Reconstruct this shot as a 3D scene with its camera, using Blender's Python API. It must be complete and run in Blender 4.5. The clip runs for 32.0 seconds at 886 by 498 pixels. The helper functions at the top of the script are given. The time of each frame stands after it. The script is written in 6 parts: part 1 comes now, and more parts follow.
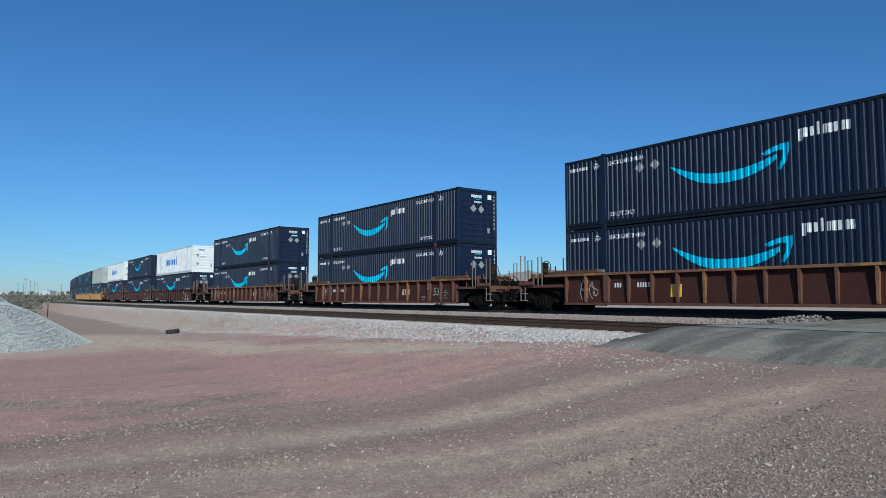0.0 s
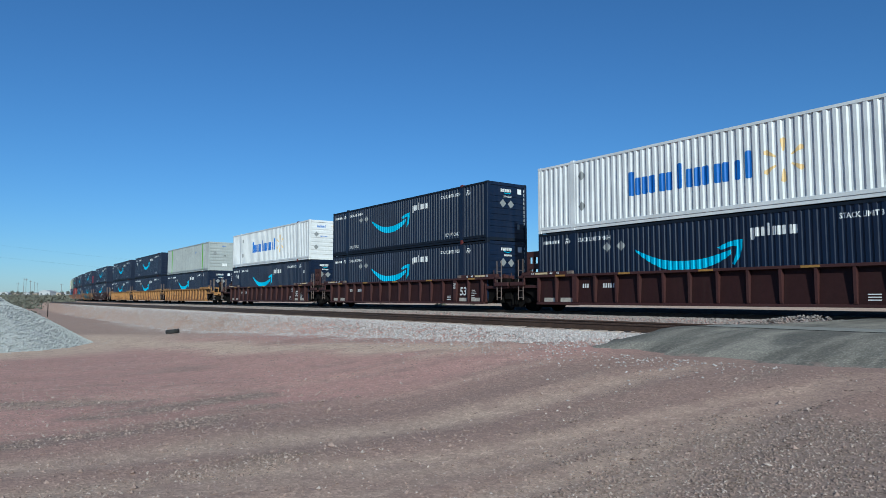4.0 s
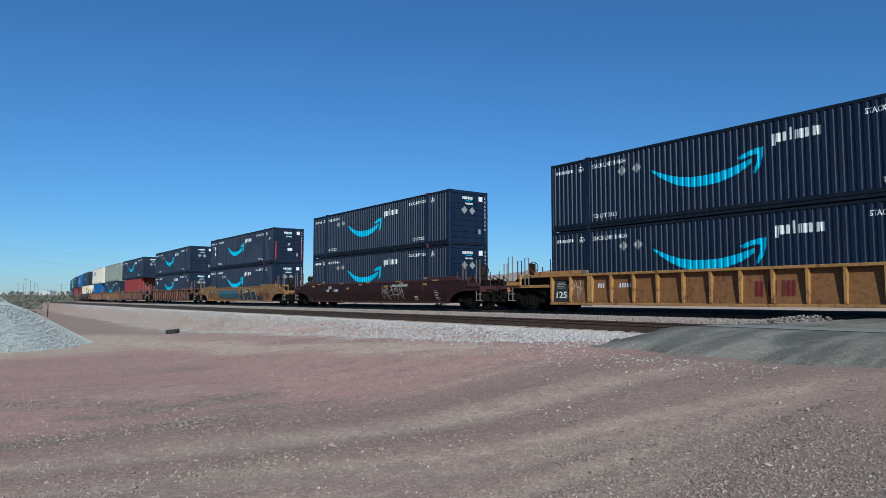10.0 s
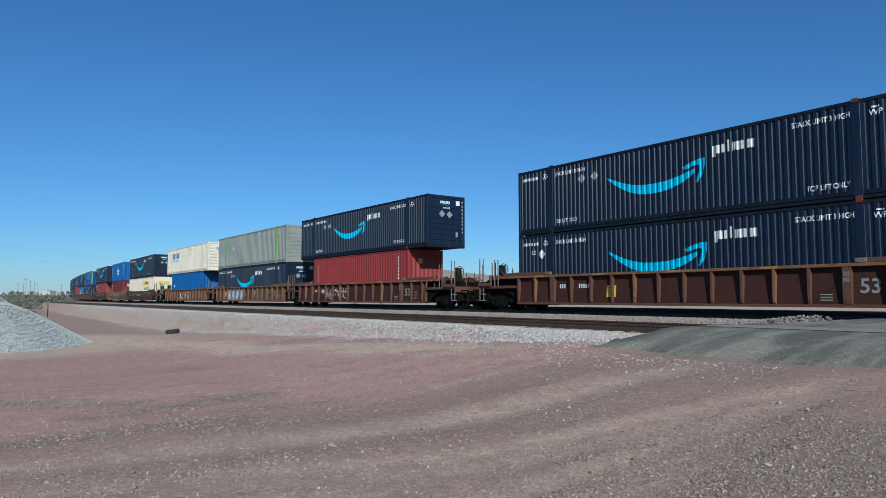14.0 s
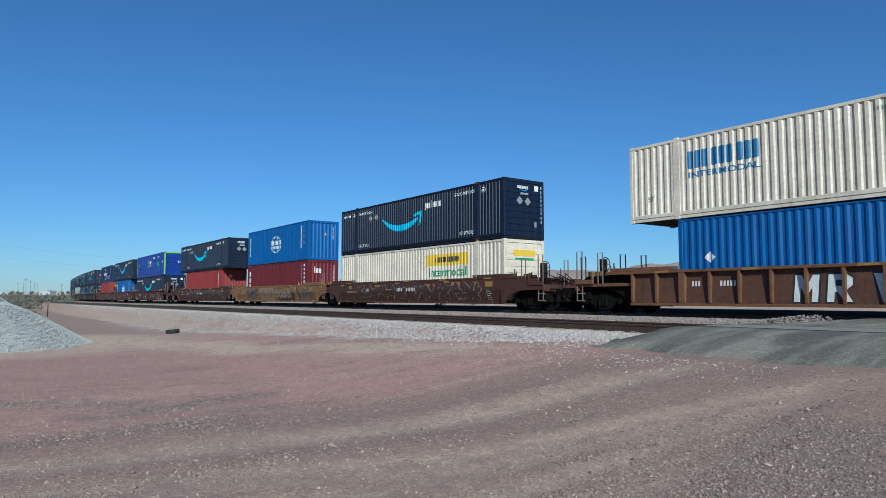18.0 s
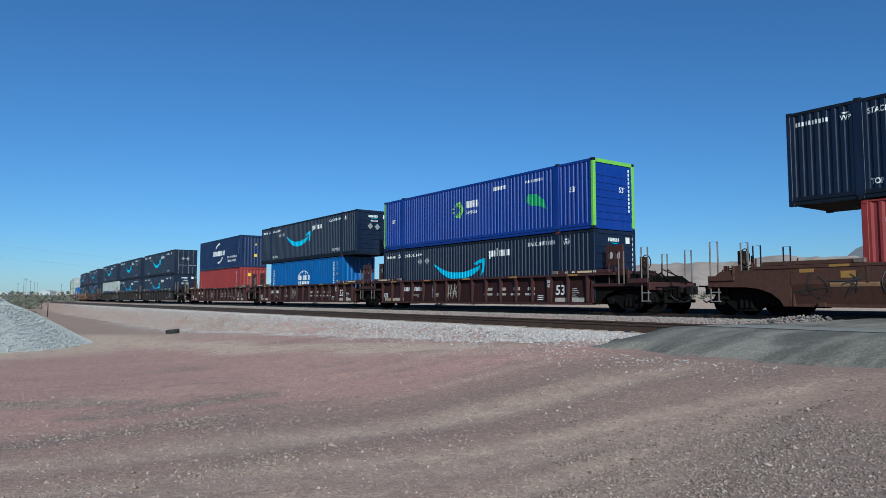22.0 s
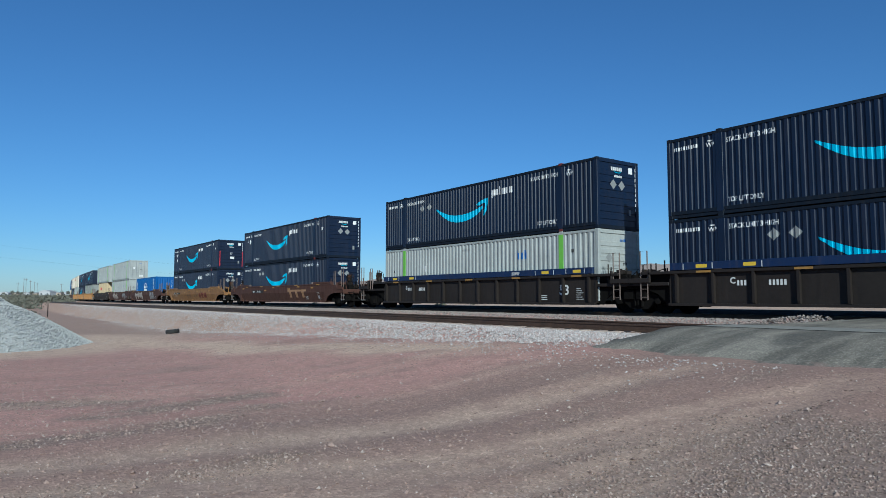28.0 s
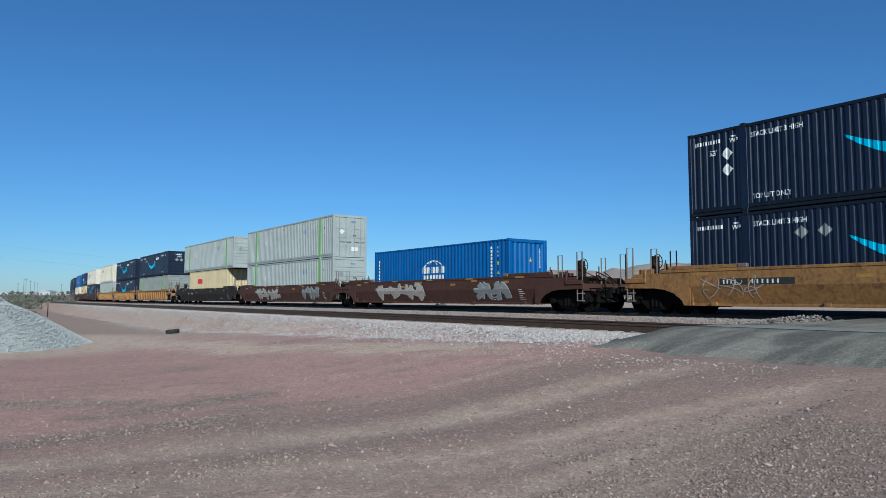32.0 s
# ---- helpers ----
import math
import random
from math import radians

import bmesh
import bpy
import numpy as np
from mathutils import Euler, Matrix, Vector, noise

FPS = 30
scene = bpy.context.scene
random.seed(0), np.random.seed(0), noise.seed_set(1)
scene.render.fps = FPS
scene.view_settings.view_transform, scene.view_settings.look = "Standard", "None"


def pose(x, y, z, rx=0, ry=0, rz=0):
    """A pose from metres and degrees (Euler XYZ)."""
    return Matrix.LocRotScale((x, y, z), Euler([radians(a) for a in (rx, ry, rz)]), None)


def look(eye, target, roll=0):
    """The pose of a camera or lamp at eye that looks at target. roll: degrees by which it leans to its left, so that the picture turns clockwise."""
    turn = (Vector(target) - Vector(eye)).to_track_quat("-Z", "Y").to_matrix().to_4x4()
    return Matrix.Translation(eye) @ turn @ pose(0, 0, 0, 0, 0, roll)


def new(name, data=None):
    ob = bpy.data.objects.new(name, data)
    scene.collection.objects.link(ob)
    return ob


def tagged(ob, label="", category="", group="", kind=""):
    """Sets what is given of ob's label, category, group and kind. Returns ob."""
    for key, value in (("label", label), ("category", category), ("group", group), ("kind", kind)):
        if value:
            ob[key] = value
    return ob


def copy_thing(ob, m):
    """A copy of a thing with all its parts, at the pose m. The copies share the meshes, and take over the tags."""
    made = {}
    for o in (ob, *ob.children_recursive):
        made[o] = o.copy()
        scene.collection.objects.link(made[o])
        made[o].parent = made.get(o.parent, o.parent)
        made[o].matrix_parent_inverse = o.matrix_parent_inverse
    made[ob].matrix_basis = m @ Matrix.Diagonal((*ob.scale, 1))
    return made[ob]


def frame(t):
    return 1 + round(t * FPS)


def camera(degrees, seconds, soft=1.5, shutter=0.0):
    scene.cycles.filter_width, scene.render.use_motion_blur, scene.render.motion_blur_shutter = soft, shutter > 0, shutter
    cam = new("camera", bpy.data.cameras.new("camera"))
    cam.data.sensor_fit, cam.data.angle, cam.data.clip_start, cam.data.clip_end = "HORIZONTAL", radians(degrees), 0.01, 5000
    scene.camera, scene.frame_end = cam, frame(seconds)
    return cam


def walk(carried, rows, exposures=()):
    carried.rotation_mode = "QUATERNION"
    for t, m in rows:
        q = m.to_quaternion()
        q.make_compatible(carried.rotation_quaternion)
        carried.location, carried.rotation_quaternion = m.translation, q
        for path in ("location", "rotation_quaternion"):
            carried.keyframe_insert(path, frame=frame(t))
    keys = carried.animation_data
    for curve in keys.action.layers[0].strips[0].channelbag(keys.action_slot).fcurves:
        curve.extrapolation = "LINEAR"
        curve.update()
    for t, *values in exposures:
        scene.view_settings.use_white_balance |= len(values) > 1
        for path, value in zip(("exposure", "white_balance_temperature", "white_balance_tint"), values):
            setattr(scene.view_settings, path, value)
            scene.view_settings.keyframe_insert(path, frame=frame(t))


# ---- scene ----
# The camera stands still beside a level double track; x runs along the track in the train's direction, y away from the camera,
# z = 0 is the rail top of the far track.
cam = camera(66.99, 32.0, soft=0.55)
EYE = Vector((0.0, 0.0, 0.565))
YAW, PITCH = radians(53.735), radians(4.213)
AIM = EYE + Vector((-math.sin(YAW) * math.cos(PITCH), math.cos(YAW) * math.cos(PITCH), math.sin(PITCH)))
walk(cam, [(0, look(EYE, AIM)), (32, look(EYE, AIM))], exposures=[(0, 0.12, 5350, -2), (32, 0.12, 5350, -2)])

# ---- light ----
SUN_AZ, SUN_EL = radians(-27.0), radians(26.0)      # azimuth counted from +x towards +y
world = bpy.data.worlds.new("world")
scene.world = world
world.use_nodes = True
wn = world.node_tree.nodes
sky = wn.new("ShaderNodeTexSky")
sky.sky_type, sky.sun_disc = "NISHITA", False
sky.sun_elevation, sky.sun_rotation = SUN_EL, math.pi / 2 - SUN_AZ
sky.air_density, sky.dust_density, sky.ozone_density, sky.altitude = 1.08, 0.45, 8.0, 800
wn["Background"].inputs[1].default_value = 0.080
world.node_tree.links.new(sky.outputs[0], wn["Background"].inputs[0])
sun = new("sun", bpy.data.lights.new("sun", "SUN"))
sun.data.energy, sun.data.angle, sun.data.color = 5.0, radians(0.53), (1.0, 0.915, 0.785)
SUN_DIR = Vector((math.cos(SUN_AZ) * math.cos(SUN_EL), math.sin(SUN_AZ) * math.cos(SUN_EL), math.sin(SUN_EL)))
sun.matrix_world = look(SUN_DIR * 50, (0, 0, 0))


# ---- materials ----
class Nodes:
    """A small builder for node materials."""

    def __init__(self, name):
        self.mat = bpy.data.materials.new(name)
        self.mat.use_nodes = True
        self.tree = self.mat.node_tree
        self.bsdf = self.tree.nodes["Principled BSDF"]

    def node(self, kind, **values):
        n = self.tree.nodes.new(kind)
        for key, value in values.items():
            if key in n.inputs:
                n.inputs[key].default_value = value
        return n

    def link(self, a, b):
        self.tree.links.new(a, b)

    def coords(self, scale=(1, 1, 1), rot=0.0, world_space=False):
        c = self.node("ShaderNodeNewGeometry" if world_space else "ShaderNodeTexCoord")
        m = self.node("ShaderNodeMapping")
        m.inputs["Scale"].default_value = scale
        m.inputs["Rotation"].default_value = (0, 0, rot)
        self.link(c.outputs["Position" if world_space else "Object"], m.inputs["Vector"])
        return m.outputs[0]

    def noise(self, vec, scale, detail=4.0, rough=0.6, distort=0.0):
        n = self.node("ShaderNodeTexNoise", Scale=scale, Detail=detail, Roughness=rough, Distortion=distort)
        self.link(vec, n.inputs["Vector"])
        return n.outputs["Fac"]

    def ramp(self, fac, stops):
        r = self.node("ShaderNodeValToRGB")
        e = r.color_ramp.elements
        while len(e) < len(stops):
            e.new(0.5)
        for el, (pos, col) in zip(e, stops):
            el.position = pos
            el.color = (*col, 1) if len(col) == 3 else col
        self.link(fac, r.inputs[0])
        return r.outputs[0]

    def mix(self, fac, a, b, blend="MIX"):
        m = self.node("ShaderNodeMix")
        m.data_type, m.blend_type = "RGBA", blend
        for sock, v in ((m.inputs["Factor"], fac), (m.inputs[6], a), (m.inputs[7], b)):
            if isinstance(v, (int, float)):
                sock.default_value = v
            elif isinstance(v, tuple):
                sock.default_value = (*v, 1)
            else:
                self.link(v, sock)
        return m.outputs[2]

    def bump(self, fac, strength, distance):
        b = self.node("ShaderNodeBump", Strength=strength, Distance=distance)
        self.link(fac, b.inputs["Height"])
        self.link(b.outputs[0], self.bsdf.inputs["Normal"])


def grey(v):
    return (v, v, v)


def tone(c, k):
    return tuple(min(1, v * k) for v in c)


def paint(name, colour, rough=0.45, wear=0.25, dirt=(0.16, 0.12, 0.09), metal=0.0, rust=None, gloss=0.35):
    """Painted steel: faded patches, downward streaks of dirt, and rust where given."""
    n = Nodes(name)
    vec = n.coords()
    big = n.noise(vec, 0.7, 3)
    col = n.mix(n.ramp(big, [(0.3, grey(0)), (0.75, grey(1))]), tone(colour, 0.88), tone(colour, 1.12))
    streak = n.noise(n.coords((5.0, 5.0, 0.35)), 1.0, 5, 0.65)
    col = n.mix(n.mix(1.0, n.ramp(streak, [(0.52, grey(0)), (0.8, grey(1))]), grey(wear), "MULTIPLY"), col, dirt)
    if rust:
        spots = n.noise(vec, 3.1, 6, 0.7)
        col = n.mix(n.ramp(spots, [(0.55 - 0.2 * rust, grey(0)), (0.68, grey(1))]), col, (0.10, 0.042, 0.022))
    fine = n.noise(vec, 40, 2)
    mottle = n.noise(vec, 9, 4, 0.7)
    col = n.mix(1.0, col, n.ramp(mottle, [(0.3, grey(1 - 0.45 * wear)), (0.5, grey(1.0)), (0.72, grey(1 + 0.35 * wear))]), "MULTIPLY")
    n.link(col, n.bsdf.inputs["Base Color"])
    r = n.ramp(streak, [(0.3, grey(rough - 0.08)), (0.8, grey(min(1, rough + 0.2)))])
    n.link(r, n.bsdf.inputs["Roughness"])
    n.bsdf.inputs["Metallic"].default_value = metal
    n.bsdf.inputs["Specular IOR Level"].default_value = gloss
    n.bump(fine, 0.12, 0.004)
    return n.mat


def plain(name, colour, rough=0.6, wear=0.1):
    """Decal film and small painted marks."""
    n = Nodes(name)
    f = n.noise(n.coords(), 6, 5, 0.7)
    n.link(n.mix(n.ramp(f, [(0.35, grey(0)), (0.8, grey(1))]), colour, tone(colour, 1 - wear * 2)), n.bsdf.inputs["Base Color"])
    n.bsdf.inputs["Roughness"].default_value = rough
    return n.mat


M = dict(
    navy=paint("navy_paint", (0.0016, 0.0078, 0.0260), 0.44, 0.05, gloss=0.39),
    navy_rail=paint("navy_rail_paint", (0.006, 0.010, 0.018), 0.55, 0.08, gloss=0.15),
    white=paint("white_paint", (0.56, 0.57, 0.57), 0.45, 0.12),
    cream=paint("cream_paint", (0.58, 0.515, 0.42), 0.5, 0.4, (0.20, 0.13, 0.08), rust=0.0),
    silver=paint("grey_paint", (0.30, 0.32, 0.31), 0.5, 0.2),
    silver_dark=paint("weathered_grey_paint", (0.21, 0.22, 0.205), 0.55, 0.4),
    cosco=paint("bright_blue_paint", (0.006, 0.078, 0.260), 0.45, 0.12),
    royal=paint("royal_blue_paint", (0.004, 0.027, 0.195), 0.4, 0.1),
    marine=paint("dark_blue_paint", (0.006, 0.018, 0.062), 0.45, 0.15),
    maroon=paint("maroon_paint", (0.098, 0.0095, 0.013), 0.5, 0.15),
    orange=paint("faded_red_paint", (0.20, 0.025, 0.024), 0.55, 0.2),
    tan=paint("tan_paint", (0.50, 0.40, 0.24), 0.55, 0.3),
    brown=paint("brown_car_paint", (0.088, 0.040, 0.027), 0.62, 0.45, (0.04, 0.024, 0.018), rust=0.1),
    # _panel coats: grime, with the shade of chord and ribs in the colour
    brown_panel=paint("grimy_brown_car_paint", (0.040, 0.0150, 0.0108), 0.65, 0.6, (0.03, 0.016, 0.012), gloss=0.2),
    brown_edge=paint("rust_orange_edge_paint", (0.165, 0.080, 0.040), 0.65, 0.5, (0.05, 0.03, 0.02), rust=0.25),
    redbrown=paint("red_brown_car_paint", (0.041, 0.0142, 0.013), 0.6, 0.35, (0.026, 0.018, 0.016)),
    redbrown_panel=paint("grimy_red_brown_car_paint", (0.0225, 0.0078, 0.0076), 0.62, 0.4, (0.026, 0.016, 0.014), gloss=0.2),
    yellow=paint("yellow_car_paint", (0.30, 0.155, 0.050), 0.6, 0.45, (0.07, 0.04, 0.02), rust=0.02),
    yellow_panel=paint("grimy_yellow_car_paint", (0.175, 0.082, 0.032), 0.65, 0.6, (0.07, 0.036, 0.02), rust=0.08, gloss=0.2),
    ochre=paint("faded_yellow_car_paint", (0.215, 0.110, 0.036), 0.6, 0.75, (0.10, 0.045, 0.022), rust=0.06),
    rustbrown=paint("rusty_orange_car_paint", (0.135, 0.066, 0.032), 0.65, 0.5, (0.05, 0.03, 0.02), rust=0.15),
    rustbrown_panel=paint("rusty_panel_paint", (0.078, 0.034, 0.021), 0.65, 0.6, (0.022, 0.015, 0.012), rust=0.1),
    umber=paint("dull_ochre_car_paint", (0.185, 0.098, 0.042), 0.65, 0.7, (0.075, 0.036, 0.022), rust=0.1),
    rusty=paint("rusted_car_paint", (0.056, 0.0235, 0.0155), 0.7, 0.6, (0.036, 0.02, 0.015)),
    black=paint("black_car_paint", (0.0175, 0.0138, 0.0120), 0.6, 0.4, (0.03, 0.022, 0.018), gloss=0.25),
    iron=paint("dark_cast_iron", (0.009, 0.008, 0.0075), 0.85, 0.25, (0.02, 0.016, 0.014), rust=0.02, gloss=0.15),
    # oily iron of the bogies; also blackens plates that stand in shade
    grime_shade=paint("oily_black_iron", (0.0055, 0.0050, 0.0046), 0.9, 0.2, (0.012, 0.010, 0.009), rust=0.0, gloss=0.08),
    steel=paint("galvanised_steel", (0.35, 0.35, 0.35), 0.45, 0.3, metal=0.6),
    lime=plain("lime_green_paint", (0.16, 0.42, 0.05)),
    leaf=plain("leaf_green_decal", (0.02, 0.26, 0.085)),
    cyan=plain("cyan_decal", (0.012, 0.36, 0.56), wear=0.12),
    mark=plain("white_decal", (0.62, 0.63, 0.62), wear=0.18),
    greymark=plain("grey_decal", (0.20, 0.21, 0.21)),
    steelblue=plain("steel_blue_decal", (0.022, 0.14, 0.31)),
    bluemark=plain("blue_decal", (0.012, 0.12, 0.44)),
    sparkle=plain("orange_yellow_decal", (0.68, 0.48, 0.21)),
    darkmark=plain("black_decal", (0.03, 0.03, 0.03)),
    yellowmark=plain("yellow_decal", (0.62, 0.42, 0.03)),
    greenmark=plain("green_decal", (0.03, 0.24, 0.12)),
    redmark=plain("red_decal", (0.45, 0.02, 0.03)),
    redcast=paint("red_casting_paint", (0.10, 0.016, 0.018), 0.65, 0.5, gloss=0.15),
    teal=plain("teal_spray_paint", (0.03, 0.13, 0.17), wear=0.35),
    sprayblue=plain("blue_spray_paint", (0.06, 0.18, 0.40), wear=0.2),
    spraypale=plain("pale_spray_paint", (0.40, 0.36, 0.31), wear=0.3),
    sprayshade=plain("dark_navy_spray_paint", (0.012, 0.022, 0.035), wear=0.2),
    spraytan=plain("faded_tan_spray_paint", (0.30, 0.17, 0.085), wear=0.25),
    sprayumber=plain("dark_umber_spray_paint", (0.05, 0.022, 0.016), wear=0.3),
    sprayolive=plain("olive_spray_paint", (0.055, 0.062, 0.028), wear=0.25),
    railing=paint("grimy_handrail_paint", (0.13, 0.10, 0.085), 0.5, 0.5, (0.05, 0.035, 0.03)),
    amber=plain("dull_amber_reflector", (0.30, 0.16, 0.035), wear=0.25),
    spraygrey=plain("chalky_grey_spray_paint", (0.165, 0.115, 0.085), wear=0.3),
    spraycream=plain("chalky_cream_spray_paint", (0.25, 0.185, 0.13), wear=0.3),
    rubber=plain("black_rubber", (0.018, 0.018, 0.018), 0.85, 0.3),
)


# ---- mesh helpers ----
FINE = ("code_marking", "data_marking", "number_marking", "wordmark", "plate_marking", "logo_marking", "spray_painting", "spray_outline", "spray_shade", "spray_letter", "notice_plate", "brake_gear", "valve_box", "brake_rigging")
def part(name, bm, material, parent=None, label=""):
    """Link a bmesh, or share a mesh, as one object under a thing or a part."""
    if isinstance(bm, bmesh.types.BMesh):
        me = bpy.data.meshes.new(name)
        bm.to_mesh(me)
        bm.free()
        me.materials.append(M[material] if isinstance(material, str) else material)
    else:
        me = bm
    ob = new(name, me)
    ob.parent = parent
    return tagged(ob, label, kind="stuff" if name in FINE else "")


def box(bm, x0, x1, y0, y1, z0, z1, m=None):
    v = [bm.verts.new((x, y, z)) for z in (z0, z1) for x, y in ((x0, y0), (x1, y0), (x1, y1), (x0, y1))]
    if m:
        for w in v:
            w.co = m @ w.co
    for f in ((0, 3, 2, 1), (4, 5, 6, 7), (0, 1, 5, 4), (1, 2, 6, 5), (2, 3, 7, 6), (3, 0, 4, 7)):
        bm.faces.new([v[i] for i in f])
    return v


def boxes(*rows):
    bm = bmesh.new()
    for r in rows:
        box(bm, *r)
    return bm


def bevelled(bm, width=0.01):
    bmesh.ops.bevel(bm, geom=bm.edges[:], offset=width, segments=1, affect="EDGES")
    return bm


def prism(bm, pts, y0, y1, axis="y"):
    """An outline in (x, z) drawn out along y, or in (y, z) along x."""
    def co(p, d):
        return (p[0], d, p[1]) if axis == "y" else (d, p[0], p[1])
    a = [bm.verts.new(co(p, y0)) for p in pts]
    b = [bm.verts.new(co(p, y1)) for p in pts]
    n = len(pts)
    fs = [bm.faces.new(a), bm.faces.new(b[::-1])]
    fs += [bm.faces.new((a[i], b[i], b[(i + 1) % n], a[(i + 1) % n])) for i in range(n)]
    bmesh.ops.recalc_face_normals(bm, faces=fs)
    return bm


def tube(bm, points, r, n=6):
    """A round bar along a line of points."""
    rings = []
    pts = [Vector(p) for p in points]
    for i, p in enumerate(pts):
        d = (pts[min(i + 1, len(pts) - 1)] - pts[max(i - 1, 0)]).normalized()
        u = d.cross(Vector((0.31, 0.77, 0.55))).normalized()
        w = d.cross(u)
        rings.append([bm.verts.new(p + r * (math.cos(a) * u + math.sin(a) * w)) for a in (2 * math.pi * k / n for k in range(n))])
    for a, b in zip(rings, rings[1:]):
        for k in range(n):
            bm.faces.new((a[k], a[(k + 1) % n], b[(k + 1) % n], b[k]))
    bm.faces.new(rings[0][::-1])
    bm.faces.new(rings[-1])
    return bm


def disc(bm, rows, n=20, centre=(0, 0, 0)):
    """A turned solid about y: rows of (y, radius)."""
    rings = [[bm.verts.new((centre[0] + r * math.cos(a), centre[1] + y, centre[2] + r * math.sin(a)))
              for a in (2 * math.pi * k / n for k in range(n))] for y, r in rows]
    fs = []
    for a, b in zip(rings, rings[1:]):
        fs += [bm.faces.new((a[k], a[(k + 1) % n], b[(k + 1) % n], b[k])) for k in range(n)]
    fs += [bm.faces.new(rings[0]), bm.faces.new(rings[-1][::-1])]
    bmesh.ops.recalc_face_normals(bm, faces=fs)
    return bm


# ---- lettering, made while the scene is still small ----
def letter_shapes(words):
    made = {}
    for text in words:
        cu = bpy.data.curves.new("text", "FONT")
        cu.body, cu.size = text, 1.0
        cu.resolution_u, cu.offset = 3, 0.018
        ob = new("text", cu)
        made[text] = bpy.data.meshes.new_from_object(ob.evaluated_get(bpy.context.evaluated_depsgraph_get()))
        bpy.data.objects.remove(ob)
    return made


LETTERS = letter_shapes(("STACK LIMIT 3 HIGH", "TOP LIFT ONLY", "53'", "53", "45", "48", "WP", "20", "40", "125", "M", "R", "O", "G", "V", "K", "A", "B", "C", "INTERMODAL", "Intermodal", "Logistics", "eco container", "bamboo flooring"))


# ---- the track's line ----
BEND_X, BEND_R, TRACK_Y = -61.8, 1624.0, 21.93
NEAR_Y, NEAR_Z = 14.28, -0.07


def on_track(s, off=0.0):
    """Place and heading on the far track at s metres; off metres to its far side."""
    if s >= BEND_X:
        return Vector((s, TRACK_Y + off, 0)), 0.0
    a = (BEND_X - s) / BEND_R
    c = Vector((BEND_X, TRACK_Y + BEND_R, 0))
    return c + (BEND_R - off) * Vector((-math.sin(a), -math.cos(a), 0)), -a


def rigid(s_mid, half, z=0.0):
    """The pose of a rigid unit whose ends follow the track."""
    p, _ = on_track(s_mid + half)
    q, _ = on_track(s_mid - half)
    d = p - q
    m = (p + q) / 2
    return Matrix.Translation((m.x, m.y, z)) @ Matrix.Rotation(math.atan2(d.y, d.x), 4, "Z")


def run(t):
    return 17.193 * t - 0.0055 * t * t


# ---- shipping containers ----
# Local space: x along the box, +x its leading end, -y the side towards the camera, z = 0 its underside.
SIDES = {  # corrugation: pitch, outer flat, slope, depth
    "domestic": (0.2286, 0.104, 0.023, 0.033),
    "broad": (0.276, 0.10, 0.045, 0.038),
    "iso": (0.279, 0.072, 0.068, 0.036),
}


def wave(kind, x0, x1):
    """Corner points (x, depth) of a corrugated wall from x0 to x1."""
    pitch, flat, slope, deep = SIDES[kind]
    n = max(1, round((x1 - x0 - flat) / pitch))
    pitch = (x1 - x0 - flat) / n
    inner = pitch - flat - 2 * slope
    pts = [(x0, 0.0)]
    for i in range(n):
        a = x0 + i * pitch + flat
        pts += [(a, 0.0), (a + slope, deep), (a + slope + inner, deep), (a + 2 * slope + inner, 0.0)]
    pts.append((x1, 0.0))
    return pts


class Box:
    """Measures and corrugations of one kind of container."""

    def __init__(self, length, kind, height=2.896):
        self.L, self.H, self.kind = length, height, kind
        self.W = 2.591 if length > 14 else 2.438
        self.face = self.W / 2 - 0.012
        h = length / 2
        if length > 14:
            spans = [(-h + 0.13, -6.18), (-5.92, 5.92), (6.18, h - 0.13)]
        else:
            spans = [(-h + 0.17, h - 0.17)]
        self.spans = [wave(kind, a, b) for a, b in spans]
        self.pts = [p for s in self.spans for p in s]

    def depth(self, x):
        for s in self.spans:
            if s[0][0] <= x <= s[-1][0]:
                for (xa, da), (xb, db) in zip(s, s[1:]):
                    if xa <= x <= xb:
                        return da + (db - da) * (x - xa) / max(1e-6, xb - xa)
        return -0.004


def sheet(rows):
    """Quads between polylines of equal length."""
    bm = bmesh.new()
    vs = [[bm.verts.new(p) for p in r] for r in rows]
    for a, b in zip(vs, vs[1:]):
        for i in range(len(a) - 1):
            bm.faces.new((a[i], a[i + 1], b[i + 1], b[i]))
    return bm


def side_mesh(b, z0, z1):
    """The corrugated wall on the -y side."""
    bm = bmesh.new()
    for s in b.spans:
        lo = [bm.verts.new((x, -b.face + d, z0)) for x, d in s]
        hi = [bm.verts.new((x, -b.face + d, z1)) for x, d in s]
        for i in range(len(s) - 1):
            bm.faces.new((lo[i], lo[i + 1], hi[i + 1], hi[i]))
    return bm


def polys(shapes, step=0.0):
    """Flat outlines in (x, z) as a bmesh in the plane y = 0, each step metres before the last."""
    bm = bmesh.new()
    for k, s in enumerate(shapes):
        f = bm.faces.new([bm.verts.new((x, -step * k, z)) for x, z in s])
        if f.calc_area() > 0 and f.normal.y > 0:
            f.normal_flip()
    return bm


def rect(x, z, w, h):
    return [(x, z), (x + w, z), (x + w, z + h), (x, z + h)]


def diamond(x, z, r):
    return [(x, z - r), (x + r, z), (x, z + r), (x - r, z)]


